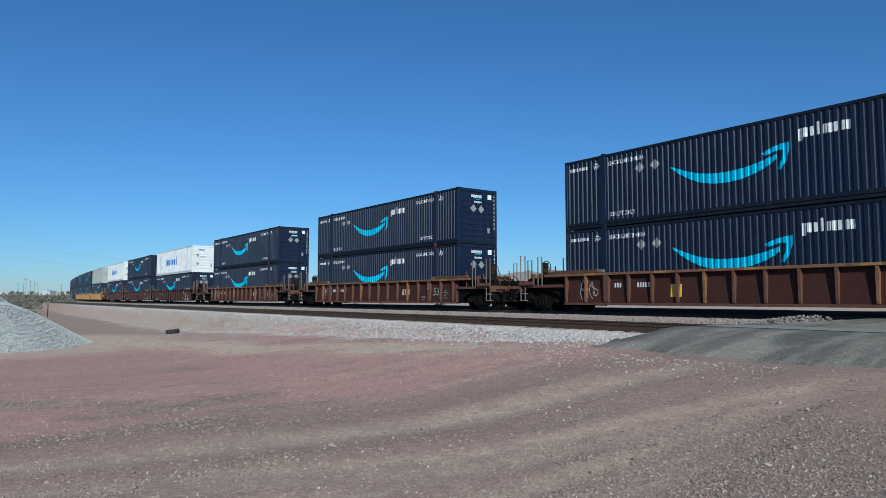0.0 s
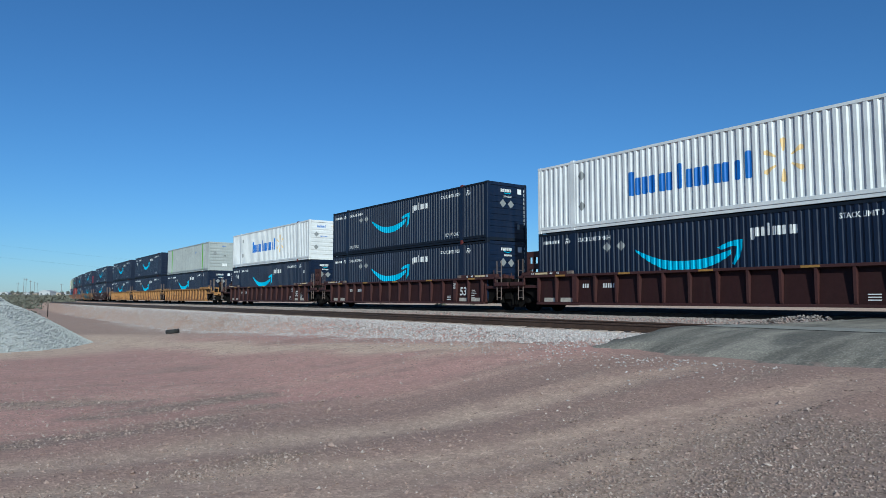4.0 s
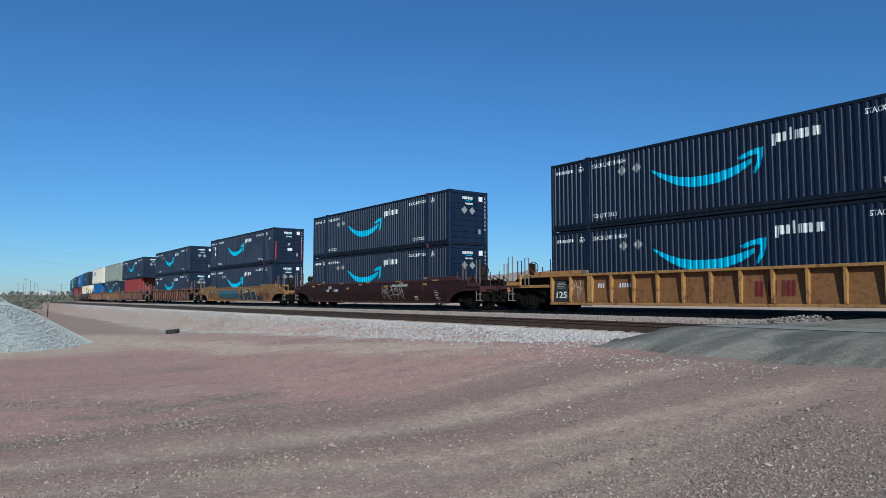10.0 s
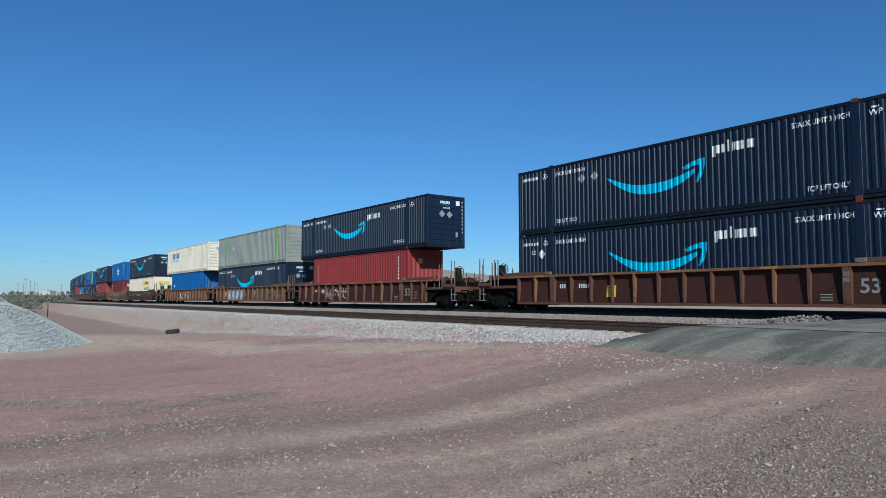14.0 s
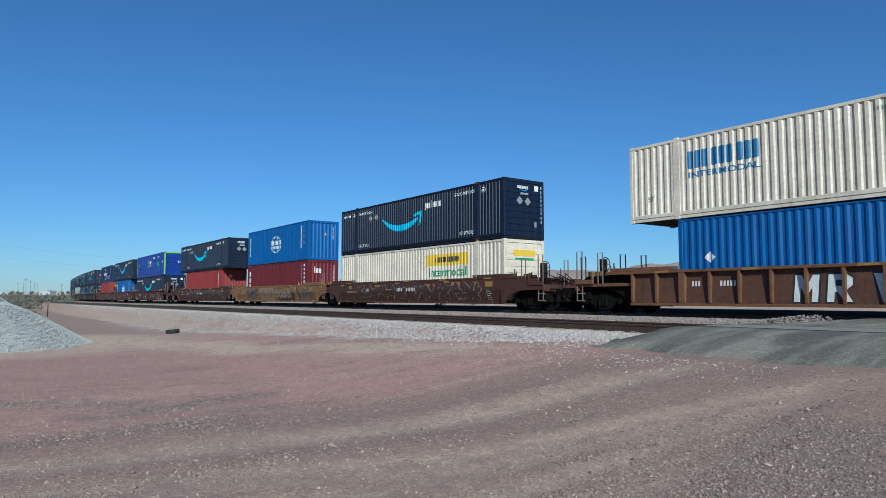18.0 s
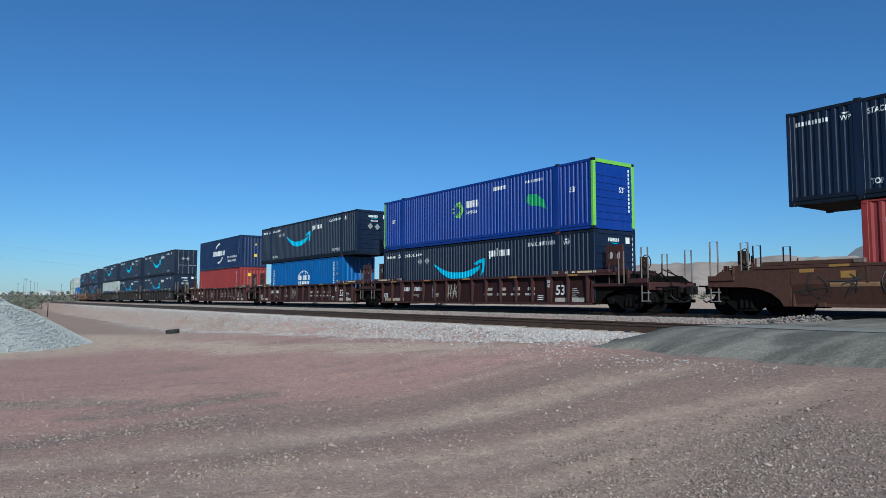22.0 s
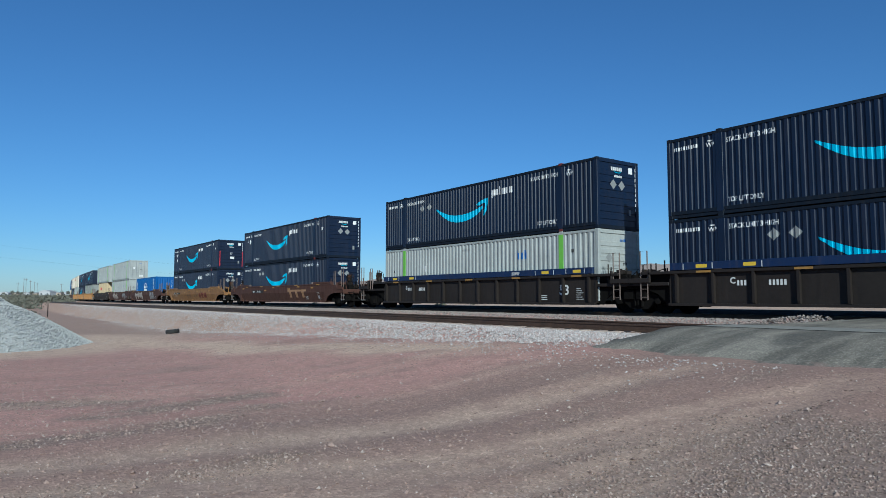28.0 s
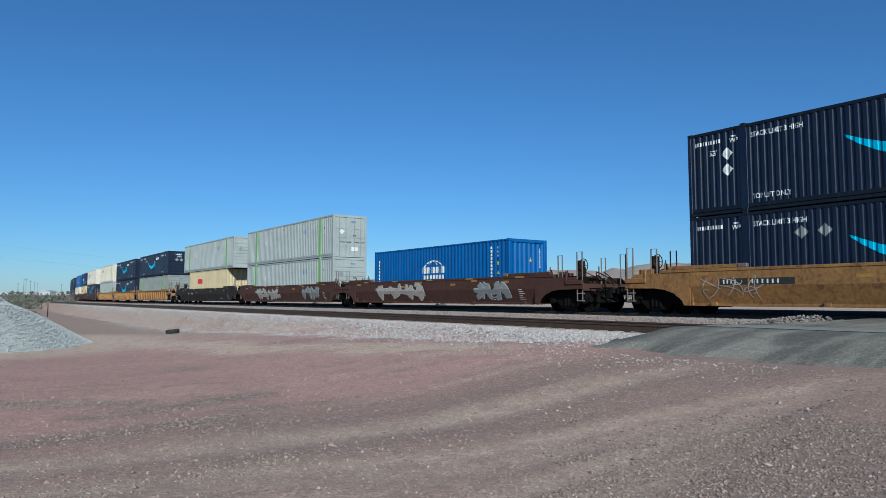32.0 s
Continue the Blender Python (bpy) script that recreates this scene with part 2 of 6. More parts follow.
def lettering(text, x, z, h, width=None):
    """Flat lettering whose capitals are h tall, from x on at the base line z, drawn out to a width if given."""
    bm = bmesh.new()
    bm.from_mesh(LETTERS[text])
    k = h / 0.70
    wide = k if width is None else width / max(v.co.x for v in bm.verts)
    for v in bm.verts:
        v.co = (x + wide * v.co.x, 0, z + k * v.co.y)
    return bm


def blocks(x, z, h, widths, gap=0.12, width=None):
    """A word that is not spelled out: upright bars, as many as each letter is wide (in bars; negative: taller; 10 more: with a tail)."""
    out = []
    x0 = x
    s = 0.20 * h
    for w in widths:
        tall, tail = w < 0, abs(w) >= 10
        n = abs(w) % 10
        for k in range(n):
            lo = z - 0.34 * h if tail and k == 0 else z
            hi = z + h * (1.38 if tall and k == 0 else 1.0)
            c = 0.05 * h
            wid = s * (1.25 if n > 1 else 1.0)
            out.append([(x + c, lo), (x + wid - c, lo), (x + wid, lo + c), (x + wid, hi - c), (x + wid - c, hi), (x + c, hi), (x, hi - c), (x, lo + c)])
            x += wid + 0.05 * h
        x += gap * h
    if width:
        k = width / (x - gap * h - x0)
        out = [[(x0 + (u - x0) * k, v) for u, v in o] for o in out]
    return out


def code_bars(x, z, h, n, step=0.62):
    """A number left unreadable: a row of narrow bars."""
    return [rect(x + i * h * step, z, h * 0.42, h) for i in range(n)]


def on_side(b, bm, lift=0.004):
    """Press a flat shape onto the corrugated side, so that it follows the folds."""
    xs = [v.co.x for v in bm.verts]
    lo, hi = min(xs), max(xs)
    for x, _ in b.pts:
        if lo < x < hi:
            bmesh.ops.bisect_plane(bm, geom=bm.verts[:] + bm.edges[:] + bm.faces[:], plane_co=(x, 0, 0), plane_no=(1, 0, 0), dist=1e-5)
    for v in bm.verts:
        v.co.y = -b.face + b.depth(v.co.x) - lift
    for f in bm.faces:
        f.normal_update()
        if f.normal.y > 0:
            f.normal_flip()
    return bm


def on_end(b, bm, x):
    """Lay a flat shape, drawn in (across, up), on the leading end at x."""
    for v in bm.verts:
        v.co = (x, v.co.x, v.co.z)
    bmesh.ops.recalc_face_normals(bm, faces=bm.faces[:])
    for f in bm.faces:
        f.normal_update()
        if f.normal.x < 0:
            f.normal_flip()
    return bm


def swoosh(x, z):
    """A rising crescent with an angled tip: plain shapes about the point (x, z) at the crescent's lowest place."""
    line = [(-2.05, 0.68, 0.06), (-1.7, 0.47, 0.17), (-1.3, 0.27, 0.25), (-0.9, 0.12, 0.31), (-0.4, 0.02, 0.35), (0.1, 0.0, 0.36), (0.6, 0.03, 0.35), (1.0, 0.11, 0.32), (1.35, 0.21, 0.28), (1.62, 0.32, 0.22), (1.80, 0.40, 0.15)]
    shapes = []
    for (xa, za, ta), (xb, zb, tb) in zip(line, line[1:]):
        shapes.append([(x + xa, z + za - ta / 2), (x + xb, z + zb - tb / 2), (x + xb, z + zb + tb / 2), (x + xa, z + za + ta / 2)])
    hook = [[(1.32, 0.58), (1.42, 0.48), (1.85, 0.60), (2.02, 0.58), (2.22, 0.80), (1.98, 0.79), (1.66, 0.72)],
            [(2.02, 0.58), (1.98, 0.30), (1.82, 0.02), (1.92, -0.04), (2.10, 0.24), (2.20, 0.50), (2.22, 0.80)]]
    return shapes + [[(x + u, z + v) for u, v in s] for s in hook]


def spark(x, z, r0, r1, w, count=6):
    out = []
    for k in range(count):
        a = math.pi / 2 + 2 * math.pi * k / count
        d, e = Vector((math.cos(a), math.sin(a))), Vector((-math.sin(a), math.cos(a)))
        c = Vector((x, z))
        out.append([tuple(c + d * r0 - e * w * 0.3), tuple(c + d * r1 - e * w), tuple(c + d * (r1 + w * 0.6)), tuple(c + d * r1 + e * w), tuple(c + d * r0 + e * w * 0.3)])
    return out


def arc(x, z, rx, rz, a0, a1, w, n=14):
    p = [(math.cos(a0 + (a1 - a0) * i / n), math.sin(a0 + (a1 - a0) * i / n)) for i in range(n + 1)]
    return [[(x + p[i][0] * rx, z + p[i][1] * rz), (x + p[i + 1][0] * rx, z + p[i + 1][1] * rz),
             (x + p[i + 1][0] * (rx - w), z + p[i + 1][1] * (rz - w)), (x + p[i][0] * (rx - w), z + p[i][1] * (rz - w))] for i in range(n)]


def container(length, kind, coat, rail_coat, label, group, decals, height=2.896, door=False, post_coat=None, corner_coat=None, cast="navy_rail", cast2=None):
    """One container: walls, rails, posts, castings, ends and its markings. decals: rows of (name, where, bmesh, material)."""
    b = Box(length, kind, height)
    domestic = length > 14
    root = tagged(new("shipping_container"), label, "container", group)
    h, w = length / 2, b.W / 2
    lo, hi = (0.27, b.H - 0.12) if domestic else (0.17, b.H - 0.08)
    sm = part("side_wall", side_mesh(b, lo, hi), coat, root)
    far = part("side_wall", sm.data, None, root)
    far.matrix_basis = Matrix.Rotation(math.pi, 4, "Z")
    post_coat, corner_coat = post_coat or coat, corner_coat or coat
    cw = 0.13 if domestic else 0.17
    for sx in (-1, 1):
        for sy in (-1, 1):
            x, y = sx * h, sy * w
            bm = boxes((min(x, x - sx * cw), max(x, x - sx * cw), min(y, y - sy * 0.16), max(y, y - sy * 0.16), 0.12, b.H - 0.118))
            part("corner_post", bevelled(bm, 0.012), corner_coat, root)
            for z in (0.0, b.H - 0.118):
                bm = boxes((min(x, x - sx * 0.178), max(x, x - sx * 0.178), min(y, y - sy * 0.162), max(y, y - sy * 0.162), z, z + 0.118))
                part("corner_casting", bevelled(bm, 0.012), corner_coat if not domestic else cast, root)
    for sy in (-1, 1):
        y0, y1 = sorted((sy * (w - 0.002), sy * (w - 0.09)))
        if domestic:
            bm = boxes((-h + cw, h - cw, y0, y1, 0.14, lo), (-h + cw, h - cw, *sorted((sy * (w - 0.025), sy * (w - 0.09))), 0.02, 0.14))
        else:
            bm = boxes((-h + 0.178, h - 0.178, y0, y1, 0.02, lo))
        part("bottom_rail", bevelled(bm, 0.006), rail_coat, root)
        bm = boxes((-h + cw, h - cw, y0, y1, hi, b.H - 0.02))
        part("top_rail", bevelled(bm, 0.006), rail_coat, root)
        if domestic:
            for sx in (-1, 1):
                x = sx * 6.05
                bm = boxes((x - 0.13, x + 0.13, *sorted((sy * (w + 0.001), sy * (w - 0.08))), 0.118, b.H - 0.118))
                part("stacking_post", bevelled(bm, 0.008), post_coat, root)
                for z in (0.0, b.H - 0.118 + 0.03) if sy < 0 else ():
                    bm = boxes((x - 0.095, x + 0.095, *sorted((sy * (w + 0.002), sy * (w - 0.16))), z, z + 0.118))
                    part("corner_casting", bevelled(bm, 0.012), (cast2 or cast) if sx > 0 else cast, root)
    part("roof", boxes((-h + 0.12, h - 0.12, -w + 0.06, w - 0.06, b.H - 0.06, b.H - 0.03)), coat, root)
    part("floor", boxes((-h + 0.1, h - 0.1, -w + 0.09, w - 0.09, 0.03, 0.16)), "iron", root)
    # ends
    ex = h - 0.05
    part("end_header", boxes((h - 0.10, h - 0.01, -w + 0.16, w - 0.16, b.H - 0.16, b.H - 0.01)), corner_coat, root)
    part("end_sill", boxes((h - 0.10, h - 0.01, -w + 0.16, w - 0.16, 0.02, 0.17)), rail_coat, root)
    yy0, yy1 = -w + 0.16, w - 0.16
    if door:
        for a, c in ((yy0, -0.008), (0.008, yy1)):
            bm = boxes((ex - 0.03, ex, a, c, 0.17, b.H - 0.16))
            for z in (0.75, 1.35, 1.95):
                box(bm, ex, ex + 0.018, a + 0.10, c - 0.10, z, z + 0.10)
            leaf = part("door", bm, coat, root)
            for f in (0.28, 0.72):
                y = a + (c - a) * f
                rod = tube(bmesh.new(), [(ex + 0.05, y, 0.10), (ex + 0.05, y, b.H - 0.08)], 0.02)
                part("lock_rod", rod, "steel", leaf)
                part("handle", boxes((ex + 0.03, ex + 0.07, y, y + 0.4, 1.05, 1.10)), "steel", leaf)
        ends = ex + 0.022
    elif domestic:
        prof = [(0.17, 0.0)]
        for k in range(7):
            z = 0.40 + k * 0.30
            prof += [(z, 0.0), (z + 0.02, 0.022), (z + 0.20, 0.022), (z + 0.22, 0.0)]
        prof.append((b.H - 0.16, 0.0))
        bm = sheet([[(ex + d, y, z) for y in (yy0, yy1)] for z, d in prof])
        part("end_wall", bm, coat, root)
        ends = ex + 0.026
    else:
        pts = [(y, ex - d) for y, d in wave("iso", yy0, yy1)]
        bm = sheet([[(x, y, z) for y, x in pts] for z in (0.17, b.H - 0.16)])
        part("end_wall", bm, coat, root)
        ends = ex + 0.004
    part("end_wall", boxes((-h + 0.02, -h + 0.05, yy0, yy1, 0.1, b.H - 0.1)), coat, root)
    for name, where, bm, mat in decals:
        if where == "side":
            part(name, on_side(b, bm), mat, root)
        else:
            part(name, on_end(b, bm, ends), mat, root)
    return root


def domestic_marks(variant):
    """Markings of the dark blue boxes. variant a: two grey squares; b: '53' and white squares in the rear bay; c: squares ahead."""
    mono = "mark"
    d = [
        ("emblem", "side", polys(swoosh(-0.93, 1.23)), "cyan"),
        ("wordmark", "side", polys(blocks(1.56, 2.08, 0.29, [12, 1, -1, 3, 2], 0.10, 1.52)), mono),
        ("stack_marking", "side", lettering("STACK LIMIT 3 HIGH", -5.80, 2.41, 0.16, 1.66), mono),
        ("stack_marking", "side", lettering("STACK LIMIT 3 HIGH", 4.25, 2.41, 0.16, 1.66), mono),
        ("lift_marking", "side", lettering("TOP LIFT ONLY", -5.79, 0.40, 0.16, 1.24), mono),
        ("lift_marking", "side", lettering("TOP LIFT ONLY", 4.62, 0.40, 0.16, 1.24), mono),
        ("code_marking", "side", polys(code_bars(-7.80, 2.42, 0.13, 10, 0.75)), mono),
        ("plate_marking", "side", lettering("WP", -6.52, 2.36, 0.15, 0.30), mono), ("plate_marking", "side", polys([rect(-6.46, 2.55, 0.18, 0.045)]), mono),
        ("plate_marking", "side", lettering("WP", 6.40, 2.34, 0.17, 0.36), mono), ("plate_marking", "side", polys([rect(6.48, 2.55, 0.20, 0.05)]), mono),
        ("wordmark", "end", polys(blocks(-0.42, 2.43, 0.15, [2, 3, 2, 2, 2, 2], 0.14)), mono),
        ("emblem", "end", polys(arc(0.0, 2.47, 0.28, 0.13, math.pi * 1.2, math.pi * 1.8, 0.03)), "cyan"),
        ("placard", "end", polys([rect(0.68, 2.38, 0.26, 0.26)]), "mark"),
        ("code_marking", "end", polys(code_bars(-0.22, 2.16, 0.09, 8, 0.72)), mono),
        ("placard", "end", polys([rect(0.66, 0.62, 0.15, 0.26)]), "greymark"),
        ("code_marking", "end", polys([rect(1.10, 2.5 - 0.21 * i, 0.06, 0.14) for i in range(9)]), mono),
    ]
    if variant == "a":
        d += [("hazard_square", "side", polys([diamond(-4.30, 2.11, 0.21)]), "greymark"), ("hazard_square", "side", polys([diamond(-3.62, 2.12, 0.21)]), "greymark")]
    if variant == "c":
        d += [("hazard_square", "side", polys([diamond(4.9, 2.02, 0.20)]), "greymark"), ("hazard_square", "side", polys([diamond(5.55, 2.02, 0.20)]), "greymark")]
    if variant in "bd":
        d += [("hazard_square", "side", polys([diamond(-6.62, 2.02, 0.21)]), "mark"), ("length_marking", "side", lettering("53'", -7.28, 2.02, 0.18), "mark")]
        d += [("length_marking", "side", lettering("53'", 7.01, 1.96, 0.19), "mark")]
    if variant == "d":
        d += [("hazard_square", "side", polys([diamond(-6.62, 1.48, 0.21)]), "mark")]
        d += [("reflector_strip", "end", polys([rect(-1.12, 0.3, 0.07, 1.5)]), "redmark"), ("reflector_strip", "end", polys([rect(1.08, 0.3, 0.07, 1.5)]), "redmark")]
    if variant != "d":
        d += [("hazard_square", "end", polys([diamond(-0.28, 1.86, 0.21)]), "greymark"), ("hazard_square", "end", polys([diamond(0.24, 1.84, 0.21)]), "greymark")]
    else:
        d += [("placard", "end", polys([rect(-0.1, 1.05, 0.4, 0.22)]), "mark"), ("length_marking", "end", lettering("53'", -0.1, 1.5, 0.15), "mark")]
    return d


PROTO = {}
DARK = "dark navy corrugated freight container with a pale blue emblem"


def make_protos():
    far_group = "containers on the train"
    for v, extra in (("a", ""), ("b", ""), ("c", ""), ("d", ", red strips")):
        PROTO["az" + v] = container(16.154, "domestic", "navy", "navy_rail", DARK + extra, far_group, domestic_marks(v), cast="navy_rail", cast2="redcast")
    PROTO["azdoor"] = container(16.154, "domestic", "navy", "navy_rail", "dark navy corrugated freight container, its doors facing forward", far_group, [m for m in domestic_marks("a") if m[1] == "side" or m[0] == "hazard_square"], door=True, cast2="redcast")
    PROTO["wm"] = container(16.154, "broad", "white", "white", "white corrugated freight container with blue word blocks and an orange burst", far_group, [
        ("wordmark", "side", polys(blocks(-3.2, 1.08, 0.66, [-4, 2, -1, 3, 2, 1, -1], 0.12, 4.92)), "bluemark"),
        ("emblem", "side", polys(spark(2.70, 1.50, 0.28, 0.66, 0.085)), "sparkle"),
        ("hazard_square", "side", polys([diamond(-5.57, 2.22, 0.20)]), "greymark"), ("hazard_square", "side", polys([diamond(-5.57, 0.96, 0.20)]), "greymark"),
        ("wordmark", "end", polys(blocks(-0.65, 2.35, 0.15, [-3, 2, -1, 3, 2, 1, -1], 0.12)), "bluemark"),
        ("emblem", "end", polys(spark(0.62, 2.44, 0.06, 0.15, 0.025)), "sparkle"),
        ("hazard_square", "end", polys([diamond(-0.72, 1.86, 0.19)]), "greymark"), ("hazard_square", "end", polys([diamond(-0.72, 0.92, 0.19)]), "greymark"),
        ("code_marking", "end", polys(code_bars(-0.4, 1.68, 0.08, 10, 0.72)), "bluemark"), ("placard", "end", polys([rect(0.66, 0.62, 0.15, 0.30)]), "greymark"),
    ], cast="white", cast2="redcast")
    for key, coat, door in (("gr", "silver", False), ("grdoor", "silver", True), ("grdark", "silver_dark", False)):
        PROTO[key] = container(16.154, "broad", coat, coat, "grey corrugated freight container with lime green posts", far_group, [
            ("wordmark", "side", polys(blocks(3.3, 1.86, 0.30, [-2, 2, -2], 0.2)), "bluemark"),
            ("code_marking", "side", polys(code_bars(6.6, 2.0, 0.15, 2, 0.7) + code_bars(-7.2, 1.55, 0.14, 2, 0.7)), "darkmark"),
            ("plate_marking", "side", polys([rect(-4.1, 1.55, 0.2, 0.3)]), "mark"), ("code_marking", "side", polys(code_bars(-0.8, 2.45, 0.1, 10, 0.7)), "greymark"),
            ("hazard_square", "end", polys([diamond(-0.62, 1.75, 0.2)]), "mark" if door else "greymark"), ("placard", "end", polys([rect(0.1, 0.45, 0.5, 0.28)]), "mark"),
            ("code_marking", "end", polys(code_bars(0.1, 2.42, 0.1, 5, 0.72)), "bluemark"), ("code_marking", "end", polys(code_bars(0.25, 1.45, 0.12, 3, 0.72)), "darkmark"),
        ], door=door, post_coat="lime", cast=coat)
    PROTO["csx"] = container(16.154, "broad", "cream", "cream", "weathered cream freight container with dark blue lettering blocks", far_group, [
        ("wordmark", "side", polys(blocks(-5.6, 1.72, 0.62, [3, 3, 3], 0.1, 2.6)), "steelblue"),
        ("subtitle", "side", lettering("INTERMODAL", -5.6, 1.40, 0.20, 2.6), "steelblue"), ("length_marking", "side", lettering("53'", -7.3, 0.75, 0.18), "greymark"),
        ("code_marking", "side", polys(code_bars(0.3, 2.45, 0.12, 14, 0.8)), "greymark"),
        ("wordmark", "end", polys(blocks(-0.45, 2.1, 0.32, [3, 3, 3], 0.1)), "steelblue"), ("subtitle", "end", polys([rect(-0.3, 1.92, 0.95, 0.08)]), "steelblue"),
    ], cast="cream")
    PROTO["jb"] = container(16.154, "broad", "cream", "cream", "off-white freight container with a yellow plate and green lettering", far_group, [
        ("plate", "side", polys([rect(1.72, 1.82, 3.64, 0.60)]), "yellowmark"), ("subtitle", "side", lettering("Intermodal", 1.94, 1.26, 0.45, 3.23), "greenmark"),
        ("plate", "end", polys([rect(-0.7, 2.1, 1.4, 0.3)]), "yellowmark"), ("subtitle", "end", polys([rect(-0.6, 1.92, 1.2, 0.1)]), "greenmark"),
    ], cast="cream")
    jb = PROTO["jb"]
    b53 = Box(16.154, "broad")
    part("wordmark", on_side(b53, polys(blocks(2.5, 1.98, 0.28, [1, 2, 3, 2, 3, 1], 0.14, 2.1)), 0.008), "darkmark", jb)
    PROTO["cream"] = container(16.154, "broad", "cream", "cream", "plain off-white freight container", far_group, [("placard", "side", polys([rect(-5.2, 1.9, 1.2, 0.4)]), "redmark")], cast="cream", post_coat="lime")
    PROTO["cofc"] = container(16.154, "domestic", "royal", "royal", "royal blue freight container with lime green corner posts", far_group, [
        ("emblem", "side", polys(spark(-0.95, 1.67, 0.20, 0.36, 0.05, 10)), "lime"),
        ("emblem", "side", polys(arc(-0.90, 1.67, 0.42, 0.44, -math.pi * 0.42, math.pi * 0.42, 0.22)), "lime"),
        ("wordmark", "side", polys(blocks(-0.2, 1.70, 0.35, [2, 2, 2, 2], 0.14)), "mark"),
        ("subtitle", "side", lettering("Logistics", -0.2, 1.40, 0.20, 0.85), "mark"),
        ("emblem", "side", polys([[(4.1, 1.55), (4.5, 1.30), (5.0, 1.25), (5.45, 1.05), (5.25, 1.5), (4.8, 1.80), (4.3, 1.85)]]), "leaf"),
        ("length_marking", "side", lettering("53'", 6.75, 1.62, 0.22), "mark"), ("length_marking", "side", lettering("53'", -7.15, 1.55, 0.20), "mark"),
        ("code_marking", "side", polys(code_bars(1.9, 2.30, 0.17, 9, 0.62)), "mark"), ("code_marking", "side", polys(code_bars(4.1, 2.36, 0.12, 12, 0.8)), "mark"),
        ("length_marking", "end", lettering("53'", 0.3, 1.6, 0.22), "mark"), ("code_marking", "end", polys([rect(0.9, 2.5 - 0.17 * i, 0.09, 0.12) for i in range(11)]), "mark"),
    ], corner_coat="lime", cast="navy_rail")
    globe = arc(0, 0, 1.0, 0.66, math.radians(25), math.radians(155), 0.06) + arc(0, 0, 1.0, 0.66, math.radians(205), math.radians(335), 0.06) + arc(0, 0, 0.5, 0.66, math.radians(40), math.radians(140), 0.05) + arc(0, 0, 0.5, 0.66, math.radians(220), math.radians(320), 0.05)
    cos = [("emblem", "side", polys([[(x, z + 1.47) for x, z in s] for s in globe]), "mark"),
           ("wordmark", "side", polys(blocks(-1.02, 1.44, 0.34, [2, 2, 2, 2, 2], 0.13, 2.04)), "mark"),
           ("wordmark", "side", polys(blocks(-0.95, 1.13, 0.22, [2, 2, 1, 2, 2, 1, 2, 2], 0.15, 1.9)), "mark"),
           ("code_marking", "side", polys([rect(-5.62, 2.2 - 0.2 * i, 0.10, 0.14) for i in range(8)]), "mark"),
           ("code_marking", "side", polys([rect(4.75, 2.45 - 0.17 * i, 0.10, 0.12) for i in range(10)]), "mark"),
           ("code_marking", "side", polys([rect(5.2, 2.45 - 0.19 * i, 0.12, 0.10) for i in range(3)]), "mark"),
           ("placard", "side", polys([rect(5.18, 1.68, 0.18, 0.16), [(5.15, 1.25), (5.4, 1.25), (5.28, 1.45)]]), "yellowmark"),
           ("placard", "end", polys([[(0.1, 1.85), (0.25, 1.85), (0.15, 2.05)]]), "yellowmark"), ("code_marking", "end", polys([rect(0.75, 2.4 - 0.12 * i, 0.05, 0.09) for i in range(8)]), "mark")]
    PROTO["cosco"] = container(12.192, "iso", "cosco", "cosco", "bright blue forty foot container with a white globe emblem", far_group, cos)
    PROTO["blue"] = container(12.192, "iso", "cosco", "cosco", "plain bright blue forty foot container", far_group, [
        ("hazard_square", "side", polys([diamond(-4.9, 1.5, 0.2)]), "mark"), ("code_marking", "side", polys([rect(5.2, 2.4 - 0.2 * i, 0.1, 0.14) for i in range(6)]), "mark")])
    PROTO["tex"] = container(12.192, "iso", "maroon", "maroon", "maroon forty foot container with white word blocks", far_group, [
        ("wordmark", "side", polys([rect(-5.65, 1.95, 0.3, 0.42), rect(-5.65, 1.42, 0.3, 0.4), rect(-5.65, 0.85, 0.3, 0.45)]), "mark"),
        ("code_marking", "side", polys([rect(4.9, 2.45 - 0.17 * i, 0.09, 0.12) for i in range(10)] + [rect(5.35, 2.45 - 0.3 * i, 0.12, 0.16) for i in range(5)]), "mark"),
        ("placard", "side", polys([rect(4.2, 0.62, 0.65, 0.3), [(4.3, 1.1), (4.6, 1.1), (4.45, 1.4)]]), "yellowmark"),
        ("wordmark", "end", polys(blocks(-0.7, 1.95, 0.34, [-1, 2, 2], 0.1)), "mark"), ("code_marking", "end", polys([rect(0.85, 2.4 - 0.17 * i, 0.07, 0.11) for i in range(9)]), "mark")])
    PROTO["orange"] = container(12.192, "iso", "orange", "orange", "faded orange-red forty foot container", far_group, [
        ("code_marking", "side", polys([rect(-5.5, 2.2 - 0.2 * i, 0.12, 0.15) for i in range(6)]), "mark"), ("code_marking", "side", polys([rect(5.0, 2.4 - 0.2 * i, 0.10, 0.13) for i in range(7)]), "mark"),
        ("placard", "end", polys([rect(-0.5, 2.1, 0.3, 0.28)]), "yellowmark")])
